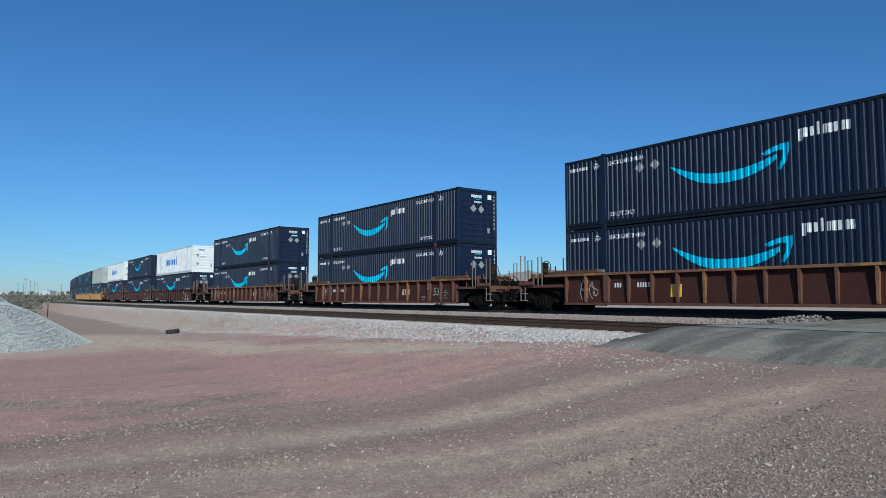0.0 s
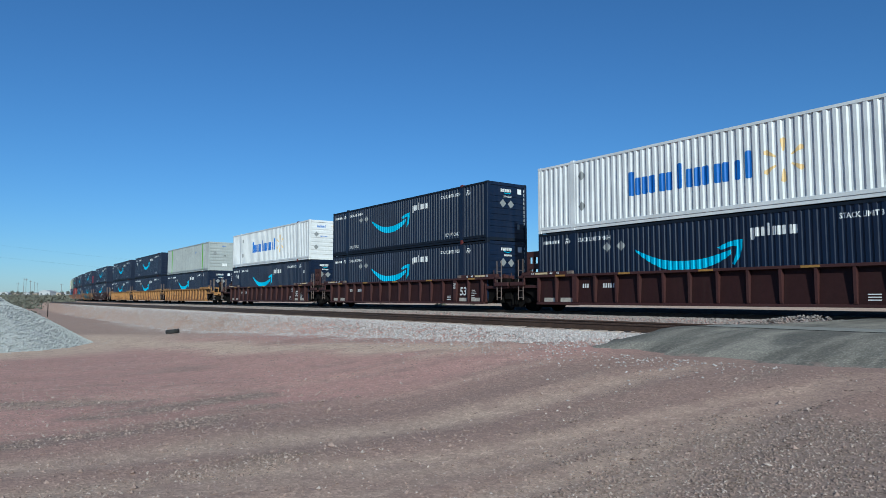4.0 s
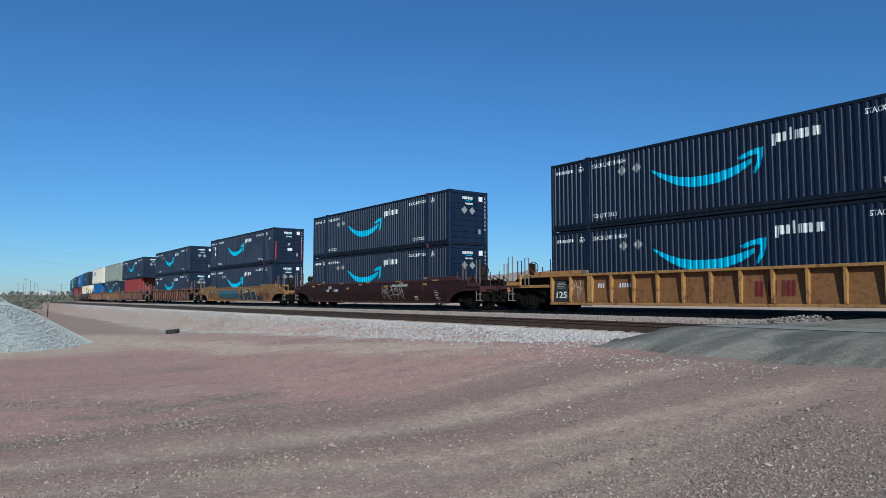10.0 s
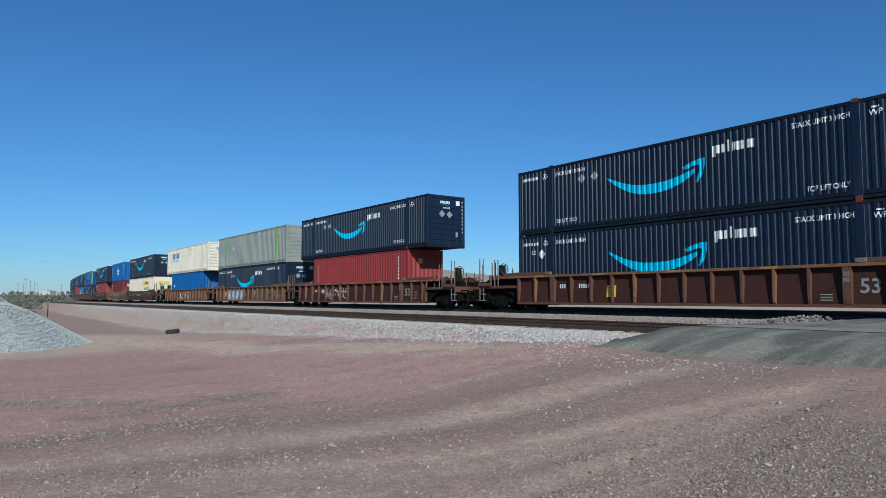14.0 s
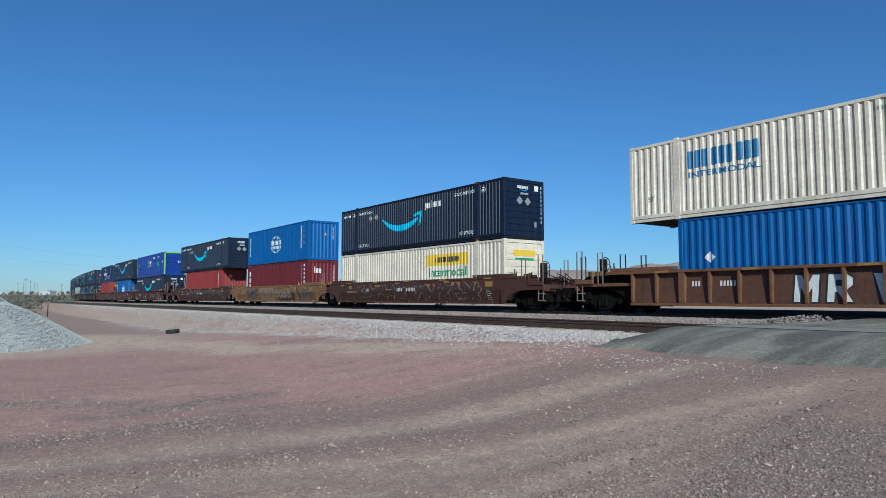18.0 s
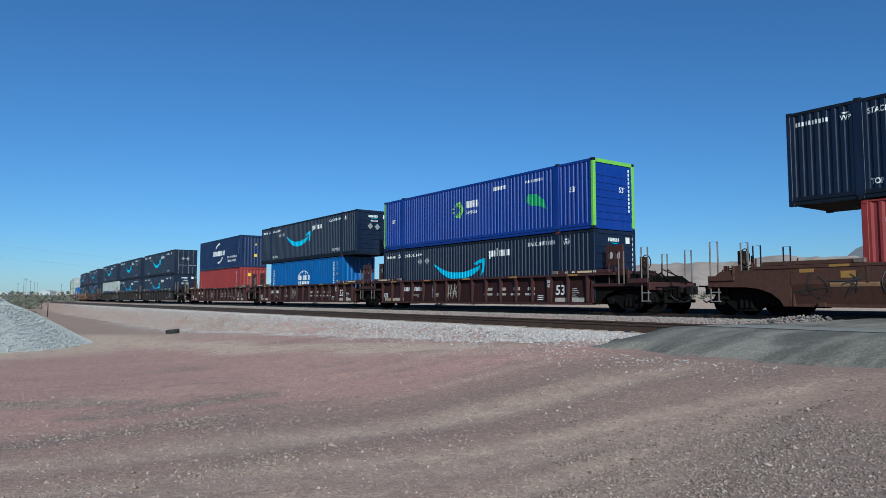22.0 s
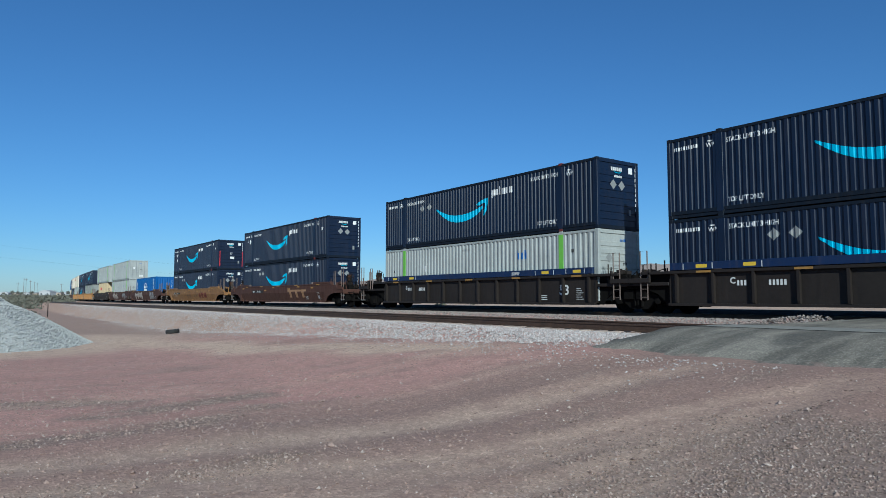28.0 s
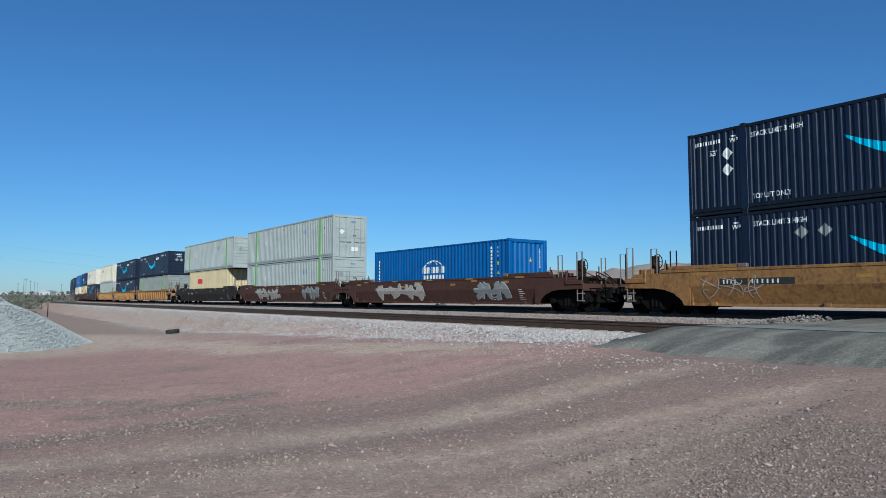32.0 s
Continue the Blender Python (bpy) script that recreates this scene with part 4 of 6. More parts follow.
# ---- the train ----
# Rows: leading end of the upper box, upper box, lower box, car coat, side style, joints (front, rear), extras.
TRAIN = [
    (16.4, "aza", "aza", "brown", "ribbed", "ee", ""),
    (-3.3, "aza", "aza", "brown", "ribbed", "ee", "yg"),
    (-26.82, "aza", "aza", "brown", "ribbed", "ee", "tg"),
    (-50.0, "aza", "aza", "brown", "ribbed", "ee", "tg"),
    (-73.6, "wm", "aza", "redbrown", "ribbed", "ej", "p"),
    (-93.2, "aza", "aza", "redbrown", "ribbed", "jj", ""),
    (-113.1, "wm", "azb", "redbrown", "ribbed", "je", "Ap"),
    (-136.6, "gr", "aza", "yellow", "ribbed", "ej", ""),
    (-156.0, "azb", "aza", "yellow", "ribbed", "jj", "1"),
    (-175.5, "aza", "aza", "yellow", "ribbed", "je", "g"),
    (-198.95, "aza", "aza", "redbrown", "smooth", "ee", "s"),
    (-222.4, "azd", "aza", "ochre", "smooth", "ee", "T"),
    (-245.8, "aza", "azb", "brown", "ribbed", "ee", "y"),
    (-269.2, "aza", "orange", "brown", "ribbed", "ej", "w"),
    (-288.1, "grdark", "aza", "rustbrown", "ribbed", "jj", "B"),
    (-307.65, "csx", "blue", "rustbrown", "ribbed", "je", "B"),
    (-331.0, "aza", "jb", "rusty", "smooth", "ej", "G"),
    (-352.4, "cosco", "tex", "umber", "smooth", "jj", "G"),
    (-369.6, "aza", "orange", "rusty", "smooth", "je", "G"),
    (-393.5, "cofc", "aza", "redbrown", "ribbed", "ej", "lp"),
    (-413.0, "aza", "cosco", "redbrown", "ribbed", "jj", "lp"),
    (-434.4, "cma", "orange", "redbrown", "ribbed", "je", "lpA"),
    (-456.6, "azdoor", "aza", "black", "channel", "ej", ""),
    (-475.4, "azc", "aza", "black", "channel", "jj", ""),
    (-494.8, "aza", "gr", "black", "channel", "je", ""),
    (-518.6, "azb", "aza", "rusty", "smooth", "ee", "YL"),
    (-542.0, "azd", "aza", "ochre", "smooth", "ee", "YR"),
    (-567.6, None, "cosco", "rusty", "smooth", "ej", "S"),
    (-585.2, "grdoor", "gr", "rusty", "smooth", "jj", "S"),
    (-605.0, "gr", "tan40", "black", "smooth", "je", ""),
    (-628.5, "aza", "grdark", "yellow", "ribbed", "ej", ""),
    (-648.1, "aza", "aza", "yellow", "ribbed", "jj", ""),
    (-667.7, "cream", "gr", "yellow", "ribbed", "je", ""),
    (-691.2, "csx", "aza", "rusty", "smooth", "ej", ""),
    (-712.5, "cma", "tan40", "rusty", "smooth", "jj", ""),
    (-732.0, "cosco", "cream", "rusty", "smooth", "je", ""),
    (-753.8, "aza", "aza", "brown", "ribbed", "ee", ""),
    (-777.2, "aza", "aza", "brown", "ribbed", "ee", ""),
    (-800.6, "cosco", "blue", "brown", "ribbed", "ej", ""),
    (-820.2, "aza", "aza", "brown", "ribbed", "je", ""),
]
COATS = {"brown": "brown", "rustbrown": "rusty orange-brown", "redbrown": "red-brown", "yellow": "faded yellow", "ochre": "yellow", "umber": "faded ochre", "rusty": "rust-streaked brown", "black": "black"}
RIDERS = []       # (thing, middle on the train, half base, height over the rail)


def flat_lift(bm, lift=0.004):
    """Raise a marking a little above what lies under it."""
    for v in bm.verts:
        v.co.y = -lift
    return bm


FAT = {"hook": ([(.45, 1), (.85, 1), (.92, .3), (.7, 0), (.2, 0), (0, .2), (.05, .45), (.3, .38), (.42, .3)], []),
       "ring": ([(.2, 0), (.04, .2), (0, .6), (.12, .88), (.4, 1), (.75, .96), (.97, .7), (1, .3), (.8, .02)], [[(.34, .36), (.38, .62), (.62, .66), (.68, .38)]]),
       "lump": ([(.05, 0), (0, .55), (.15, .95), (.5, 1), (.8, .85), (.85, .6), (1, .4), (.9, .05)], [[(.35, .7), (.5, .8), (.6, .68)], [(.35, .25), (.4, .42), (.62, .36), (.6, .2)]]),
       "flame": ([(0, 0), (.1, .6), (.3, 1), (.45, .6), (.6, .95), (.75, .55), (1, .8), (.95, .2), (.8, 0)], []),
       "M": ([(0, 0), (0, 1), (.28, 1), (.5, .55), (.72, 1), (1, 1), (1, 0), (.74, 0), (.74, .55), (.5, .15), (.26, .55), (.26, 0)], []),
       "R": ([(0, 0), (0, 1), (.7, 1), (.95, .85), (.95, .6), (.7, .42), (1, 0), (.68, 0), (.4, .36), (.28, .36), (.28, 0)], [[(.3, .8), (.62, .8), (.62, .58), (.3, .58)]]),
       "O": ([(.2, 0), (0, .2), (0, .8), (.2, 1), (.8, 1), (1, .8), (1, .2), (.8, 0)], [[(.32, .3), (.32, .7), (.7, .7), (.7, .3)]]),
       "B": ([(0, 0), (0, 1), (.75, 1), (.95, .8), (.85, .55), (1, .3), (.8, 0)], [[(.3, .85), (.65, .85), (.65, .62), (.3, .62)], [(.3, .42), (.68, .42), (.68, .16), (.3, .16)]]),
       "K": ([(0, 0), (0, 1), (.3, 1), (.3, .62), (.68, 1), (1, 1), (.56, .52), (1, 0), (.66, 0), (.3, .4), (.3, 0)], []),
       "V": ([(0, 1), (.3, 1), (.5, .4), (.7, 1), (1, 1), (.62, 0), (.38, 0)], []),
       "G": ([(.2, 0), (0, .2), (0, .8), (.2, 1), (.95, 1), (.95, .78), (.3, .78), (.26, .3), (.7, .24), (.7, .4), (.5, .4), (.5, .58), (1, .58), (1, .1), (.85, 0)], [])}


def sprayed(ch, x, z, w, h, coat, hole, lift):
    """One fat sprayed capital in a box of w by h metres."""
    body, holes = FAT[ch]
    rows = [("spray_letter", flat_lift(polys([[(x + w * (u + 0.06 * v), z + h * v) for u, v in body]]), lift), coat)]
    if holes:
        rows.append(("spray_shade", flat_lift(polys([[(x + w * (u + 0.06 * v), z + h * v) for u, v in q] for q in holes]), lift + 0.004), hole))
    return rows


def rounded(x, z, w, h, seed):
    """A lumpy rounded field of spray paint."""
    out = []
    for k in range(20):
        a = 2 * math.pi * k / 20
        c, q = math.cos(a), math.sin(a)
        r = 1 + 0.05 * math.sin(3 * a + seed)
        out.append((x + r * w * math.copysign(abs(c) ** 0.45, c), z + r * h * math.copysign(abs(q) ** 0.45, q)))
    return polys([out])


def extras(key, i, style, coat):
    marks, paintings, posts = number_marks("darkmark" if coat in ("yellow", "ochre", "umber") else "greymark" if coat in ("brown", "rustbrown") else "mark")[(0 if style != "smooth" else 1):], [], "p" in key
    if "t" in key:
        marks += [("logo_marking", polys(blocks(3.0, 0.74, 0.34, [2, 2, 2], 0.2)), "tan")]
    if "A" in key:
        marks += [("unit_marking", lettering("A", -0.75, 0.92, 0.24), "mark")]
    if "l" in key:
        marks += [("logo_marking", polys([rect(1.3 + k * 0.95, 0.7, 0.62, 0.10) for k in range(4)] + [rect(1.45 + k * 0.95, 0.92, 0.45, 0.14) for k in range(4)]), "spraypale"), ("size_marking", lettering("125", -7.9, 0.62, 0.24), "mark")]
    if "1" in key or "g" in key and "yg" not in key and "tg" not in key:
        marks += [("notice_plate", polys([rect(-7.86, 0.42, 0.8, 0.92)]), "rubber"), ("data_marking", flat_lift(polys([rect(-7.7, 0.98 + 0.07 * k, 0.5 - 0.1 * (k % 2), 0.025) for k in range(4)])), "spraypale"),
                  ("size_marking", flat_lift(lettering("125", -7.8, 0.58, 0.26, 0.66)), "mark"), ("logo_marking", polys(blocks(0.9, 0.62, 0.5, [2, 2, 3], 0.25)), "redcast")]
    if "y" in key:
        marks += [("logo_marking", polys([rect(-3.0, 0.62, 0.45, 0.45)]), "yellowmark")]
    if "g" in key:
        paintings += [(100 + i, -7.2, -6.3, 2, None, "spraypale")]
    if "s" in key:
        marks += [("wordmark", polys(blocks(-5.2, 1.18, 0.18, [2] * 3, 0.2) + blocks(2.8, 1.22, 0.13, [2] * 16, 0.2)), "mark")]
        paintings += [(100 + i, 1.6, 4.0, 5, None, "spraypale")]
    if "T" in key or "Y" in key:
        x = -5.4 if "L" in key else -6.9
        marks = [m for m in marks if m[0] != "number_marking"]
        marks += [("number_plate", polys([rect(x, 1.0, 2.45, 0.21)]), "rubber"), ("number_marking", flat_lift(polys(code_bars(x + 0.12, 1.04, 0.13, 4, 1.0) + code_bars(x + 1.1, 1.04, 0.13, 6, 1.25))), "mark")]
    if "L" in key:
        marks += [("logo_marking", polys([rect(1.9, 1.06, 3.3, 0.14), rect(2.2, 0.62, 0.36, 0.44), rect(3.3, 0.62, 0.36, 0.44), rect(4.4, 0.62, 0.36, 0.44)]), "spraytan")]
    if "T" in key:
        paintings += [(31, -4.7, 0.7, 8, "teal", "sprayblue"), (33, 5.6, 6.5, 4, None, "darkmark"), (34, 6.9, 7.7, 3, None, "redcast"), (36, -7.6, -7.0, 2, None, "darkmark")]
        for ch, x, w, h in (("hook", 0.75, 1.0, 0.96), ("ring", 1.85, 0.80, 0.66), ("lump", 2.65, 1.0, 0.98), ("ring", 3.75, 1.0, 0.80)):
            marks += [*sprayed(ch, x - 0.07, 0.36, w + 0.14, h + 0.09, "spraypale", "spraypale", 0.002), *sprayed(ch, x, 0.40, w, h, "sprayshade", "teal", 0.010)]
        marks += [("spray_shade", rounded(5.2, 0.56, 0.85, 0.20, 3), "sprayshade")]
        marks += [("spray_painting", flat_lift(polys([rect(2.5, 1.10, 0.55, 0.10)]), 0.012), "yellowmark")]
    if "w" in key:
        paintings += [(41, -4.6, -0.6, 4, None, "mark")]
    if "B" in key and i == 14:
        for k, (ch, x) in enumerate((("M", -4.51), ("R", -3.46), ("O", -2.46), ("B", -1.42))):
            marks += [("spray_shade", polys([rect(x - 0.46, 0.50, 0.16, 0.75)]), "redcast"), ("spray_shade", flat_lift(rounded(x, 0.88, 0.42, 0.47, 4)), "mark"),
                      ("spray_painting", flat_lift(rounded(x, 0.88, 0.37, 0.43, 5), 0.008), "sprayblue"), *sprayed(ch, x - 0.30, 0.53, 0.56, 0.70, "mark", "sprayblue", 0.012)]
        for ch, x in (("M", 2.57), ("K", 3.45), ("R", 4.45)):
            marks += [*sprayed(ch, x - 0.46, 0.41, 0.88, 0.94, "spraypale", "spraypale", 0.004), *sprayed(ch, x - 0.43, 0.44, 0.82, 0.88, "sprayolive", "spraypale", 0.012)]
        marks += [("spray_painting", flat_lift(polys([[(-5.85, 0.95), (-5.35, 0.88), (-5.5, 0.6), (-5.55, 0.78)], [(-5.8, 1.02), (-5.3, 0.98), (-5.5, 1.15)]])), "mark"),
                  ("logo_marking", flat_lift(polys([rect(0.95 + 0.3 * k, 0.75, 0.06, 0.3) for k in range(3)] + [rect(0.85, 1.03, 0.8, 0.06)])), "redcast")]
        paintings += [(65, -0.65, -0.2, 1, None, "spraypale"), (66, 1.55, 1.95, 1, None, "mark")]
    elif "B" in key:
        for ch, x in (("M", -1.68), ("R", -0.73), ("V", 0.46), ("G", 1.49)):
            marks += [*sprayed(ch, x - 0.40, 0.42, 0.80, 0.90, "sprayshade", "sprayshade", 0.004), *sprayed(ch, x - 0.35, 0.46, 0.70, 0.80, "mark", "sprayshade", 0.012)]
        for k, x in enumerate((2.2, 3.25, 4.2)):
            paintings += [(60 + k, x, x + 0.5, 2, None, "mark")]
    if "G" in key:
        if coat == "umber":
            marks += [("spray_shade", rounded(-4.2, 0.88, 1.45, 0.52, 3), "spraygrey"), ("spray_shade", polys([rect(-2.55, 0.45, 2.9, 0.95)]), "spraytan"), ("spray_shade", rounded(2.6, 0.72, 1.75, 0.36, 6), "sprayumber")]
            for ch, x, h in (("lump", 0.55, 0.74), ("ring", 1.35, 0.66), ("flame", 2.10, 0.70), ("lump", 2.95, 0.76)):
                marks += [*sprayed(ch, x - 0.06, 0.56, 0.92, h + 0.10, "sprayumber", "sprayumber", 0.006), *sprayed(ch, x, 0.60, 0.80, h, "spraycream", "sprayumber", 0.012)]
            marks += [("spray_shade", flat_lift(polys([[(4.6, 1.4), (4.85, 1.4), (5.15, 0.9), (5.35, 0.95), (5.25, 0.42), (5.0, 0.42), (5.0, 0.78)]])), "sprayshade"), ("spray_shade", rounded(6.1, 0.9, 0.6, 0.5, 2), "spraygrey")]
            paintings += [(171, -2.3, -1.2, 4, None, "teal"), (172, -0.9, 0.2, 4, None, "teal"), (173, -5.4, -3.0, 5, None, "sprayumber"), (174, 5.6, 6.7, 3, None, "sprayshade")]
        else:
            paintings += [(70 + i, -5.4, 0.0, 5, "sprayumber", "spraypale"), (80 + i, 0.6, 4.2, 4, "sprayumber", "spraypale"), (85 + i, 4.4, 6.6, 3, "sprayumber", "spraypale"), (89 + i, -7.9, -5.9, 2, None, "darkmark")]
        if coat != "umber":
            marks += [("number_marking", flat_lift(polys(code_bars(-0.9, 0.95, 0.2, 4, 0.75) + code_bars(0.1, 0.95, 0.2, 6, 0.75)), 0.03), "mark")]
        marks += [("notice_plate", polys([rect(6.9, 1.12, 0.55, 0.24), rect(-6.6, 1.15, 0.4, 0.2), rect(2.6, 1.2, 0.7, 0.12), rect(-3.4, 1.22, 0.6, 0.12)]), "amber"), ("notice_plate", polys([rect(4.2, 1.18, 0.75, 0.2), rect(4.4, 0.5, 0.9, 0.10), rect(-6.9, 0.9, 1.3, 0.12)]), "spraytan"), ("data_marking", polys([rect(6.8, 0.6 + 0.06 * k, 0.9 - 0.2 * (k % 2), 0.02) for k in range(7)]), "darkmark")]
    if style == "channel":
        marks += [("unit_marking", lettering("B" if i == 24 else "C" if i == 23 else "A", -5.75, 1.05, 0.2), "mark")]
    if "l" in key:
        marks += [("notice_plate", polys([rect(-7.7, 0.42, 0.5, 0.16), rect(-7.1, 0.42, 0.75, 0.14), rect(-6.1, 0.42, 0.4, 0.16)]), "tan"), ("number_marking", polys(code_bars(-5.75, 0.96, 0.22, 4, 0.7) + code_bars(-4.85, 0.96, 0.22, 5, 0.7)), "mark"),
                  ("data_marking", polys([rect(-4.8, 0.72, 0.6, 0.05), rect(-4.4, 0.62, 0.2, 0.04)] + [rect(-2.9, 0.66 + 0.05 * k, 0.5, 0.025) for k in range(4)]), "spraypale")]
        paintings += [(120 + i, -1.75, -0.7, 4, None, "spraypale"), (140 + i, -3.0, -2.6, 1, None, "mark")]
    if "R" in key:
        marks += [("logo_marking", polys(blocks(2.7, 0.62, 0.52, [2, 2, 3], 0.25, 2.6)), "redcast")]
        paintings += [(77, -1.6, -0.2, 3, None, "darkmark"), (78, 0.9, 2.3, 3, None, "darkmark"), (79, -7.6, -5.4, 3, None, "spraypale")]
    if "S" in key:
        paintings += [(90 + i, -5.2, -0.4, 4, "spraypale", "mark"), (95 + i, 3.8, 6.4, 4, "greymark", "mark")]
    return marks, paintings, posts


def make_train():
    used = set()

    def boxed(key, m):
        if key in used:
            ob = copy_thing(PROTO[key], m)
        else:
            used.add(key)
            ob = PROTO[key]
            ob.matrix_basis = m
        return ob

    for i, (lead, up, low, coat, style, joints, extra) in enumerate(TRAIN):
        long_up = 12.192 if (up in ("cosco", "blue", "tex", "orange", "cma", "tan40") or up is None) else 16.154
        mid = lead - long_up / 2
        marks, paintings, posts = extras(extra, i, style, coat)
        car = well_car(coat, style, "end" if joints[0] == "e" else "joint", "end" if joints[1] == "e" else "joint",
                       "%s steel double-stack well car with %s sides" % (COATS[coat], {"ribbed": "ribbed", "smooth": "smooth", "channel": "low ribbed"}[style]) + (" and spray-painted graffiti" if paintings else ""),
                       marks, paintings, posts=posts)
        RIDERS.append((car, mid, 9.7, 0.0))
        RIDERS.append((boxed(low, Matrix()), mid, 9.7, LOAD_Z))
        if up:
            RIDERS.append((boxed(up, Matrix()), mid, 9.7, LOAD_Z + 2.896 + 0.006))
    for key, ob in PROTO.items():
        if key not in used:
            for o in (*ob.children_recursive, ob):
                bpy.data.objects.remove(o)


make_train()


# ---- ground ----
def smooth(a, b, x):
    u = max(0.0, min(1.0, (x - a) / (b - a)))
    return u * u * (3 - 2 * u)


def toe(x):
    return -0.40 - 1.05 * max(0.0, min(1.0, (-9 - x) / 36))


def bend(x):
    """Sideways shift of the track's line at x."""
    if x > BEND_X:
        return 0.0
    d = BEND_X - x
    return BEND_R - math.sqrt(max(1.0, BEND_R ** 2 - min(d, 1200.0) ** 2))


# Wheel tracks of pale sand that lead to the crossing: x at y = 0, drift of x with y, half width, depth of sand.
WHEEL_TRACKS = ((-7.75, 0.16, 0.50, 1.0), (-6.35, 0.30, 0.30, 0.55), (-6.75, 0.29, 0.28, 0.8), (-4.35, 0.04, 0.26, 0.7), (-5.3, 0.12, 0.2, 0.5), (-9.55, 0.10, 0.25, 0.45), (-3.2, -0.08, 0.3, 0.5), (-11.9, 0.06, 0.35, 0.4))
# Drifts of grey gravel: ends and half width.
DRIFTS = (((-8.55, 0.2), (-8.75, 2.4), 0.34), ((-8.8, 2.2), (-9.6, 3.9), 0.30), ((-10.0, 1.6), (-10.9, 4.2), 0.42), ((-12.6, 0.4), (-11.3, 2.2), 0.5), ((-6.3, 0.6), (-6.2, 2.6), 0.3), ((-4.75, 4.7), (-4.3, 6.0), 0.22))


def ground_z(x, y):
    yy = y - bend(x)
    base = -1.02 - 0.40 * smooth(-6, -36, x) + 0.12 * smooth(-4, 6, x)
    z = base + (toe(x) - base) * smooth(4.0, 11.0, yy)
    z += 0.05 * noise.noise(Vector((x * 0.16, y * 0.16, 0))) + 0.02 * noise.noise(Vector((x * 0.7, y * 0.7, 3)))
    if yy > 11.0:
        crest = -0.29 + 0.17 * smooth(NEAR_Y + 1.2, 19.3, yy)
        z = z + (crest - z) * smooth(11.3, 12.8, yy)
        back = 0.06 + 0.013 * min(300.0, max(0.0, yy - 28))
        z = z + (back - z) * smooth(23.2, 25.0, yy)
        return z
    if -16 < x < 0 and -1 < y < 10:
        for x0, k, w, deep in WHEEL_TRACKS:
            d = (x - x0 - k * y) / w
            if abs(d) < 3:
                z += 0.020 * deep * (0.8 * math.exp(-((abs(d) - 1.5) * 2) ** 2) - math.exp(-d * d)) * smooth(10, 8, y)
    z += 0.009 * min(420.0, max(0.0, -x - 130.0))
    return z


def stops(lo, hi, near_lo, near_hi, step, grow):
    """Grid lines, even between near_lo and near_hi and growing outwards."""
    v = list(np.arange(near_lo, near_hi + 1e-6, step))
    a, s = near_hi, step
    while a < hi:
        s *= grow
        a += s
        v.append(min(a, hi))
    a, s = near_lo, step
    while a > lo:
        s *= grow
        a -= s
        v.insert(0, max(a, lo))
    return v


def soil(x, y):
    """What lies on the dirt at a place: sand, grey grit and red gravel, each from 0 to 1."""
    if x > 20 or y < -14 or y - bend(x) > 24:
        return (1.0, 0.0, 0.0) if y > 24 else (0.2, 0.1, 0.3)
    n1 = noise.noise(Vector((x * 0.55, y * 0.16, 1.0)))
    n2 = noise.noise(Vector((x * 1.7, y * 0.55, 4.0)))
    n3 = noise.noise(Vector((x * 0.22, y * 0.22, 8.0)))
    n4 = noise.noise(Vector((x * 4.0, y * 1.3, 2.0)))
    sand = 0.35 * max(0.0, n1 + 0.5 * n4 - 0.12) if x > -26 else 0.25
    for x0, k, w, deep in WHEEL_TRACKS:
        d = (x - x0 - k * y + 0.35 * n3 + 0.12 * n2) / (w * (1 + 0.5 * n2))
        sand = max(sand, 0.60 * deep * math.exp(-d * d) * (0.85 + 0.6 * n1) * smooth(11.0, 8.5, y) * smooth(-3.0, 0.5, y))
    lane = (y - 11.6 - 0.185 * max(x, -45.0) + 0.9 * n3 + 0.5 * n2) / (0.95 + 0.03 * max(0.0, -x - 14))
    sand = max(sand, 0.95 * math.exp(-lane * lane) * smooth(-8.5, -14.0, x) * (0.9 + 0.3 * n2))
    apron = math.hypot(x + 34.5, y + 1.6)
    sand = max(sand, 0.75 * smooth(13.0, 8.0, apron))
    grit = 0.0
    q = Vector((x, y))
    for a, b, w in DRIFTS:
        a, b = Vector(a), Vector(b)
        u = max(0.0, min(1.0, (q - a).dot(b - a) / (b - a).length_squared))
        d = (q - a.lerp(b, u)).length / (w * (1 + 0.7 * n2))
        grit = max(grit, math.exp(-d * d) * (0.75 + 0.7 * n4))
    d = math.hypot((x + 2.3) / 1.25, (y - 5.0))
    grit = max(grit, 0.9 * smooth(3.6, 1.6, d + 1.3 * n1 + 0.6 * n2))
    grit = max(grit, 0.45 * max(0.0, n2 - 0.5 * n1 + 0.1))
    red = smooth(-7.5, -10.5, x + 1.5 * n3) * smooth(-40, -22, x) * (0.8 + 0.5 * n1)
    grit *= 1 - 0.8 * min(1.0, sand)
    return tuple(max(0.0, min(1.0, v)) for v in (sand, grit, red))


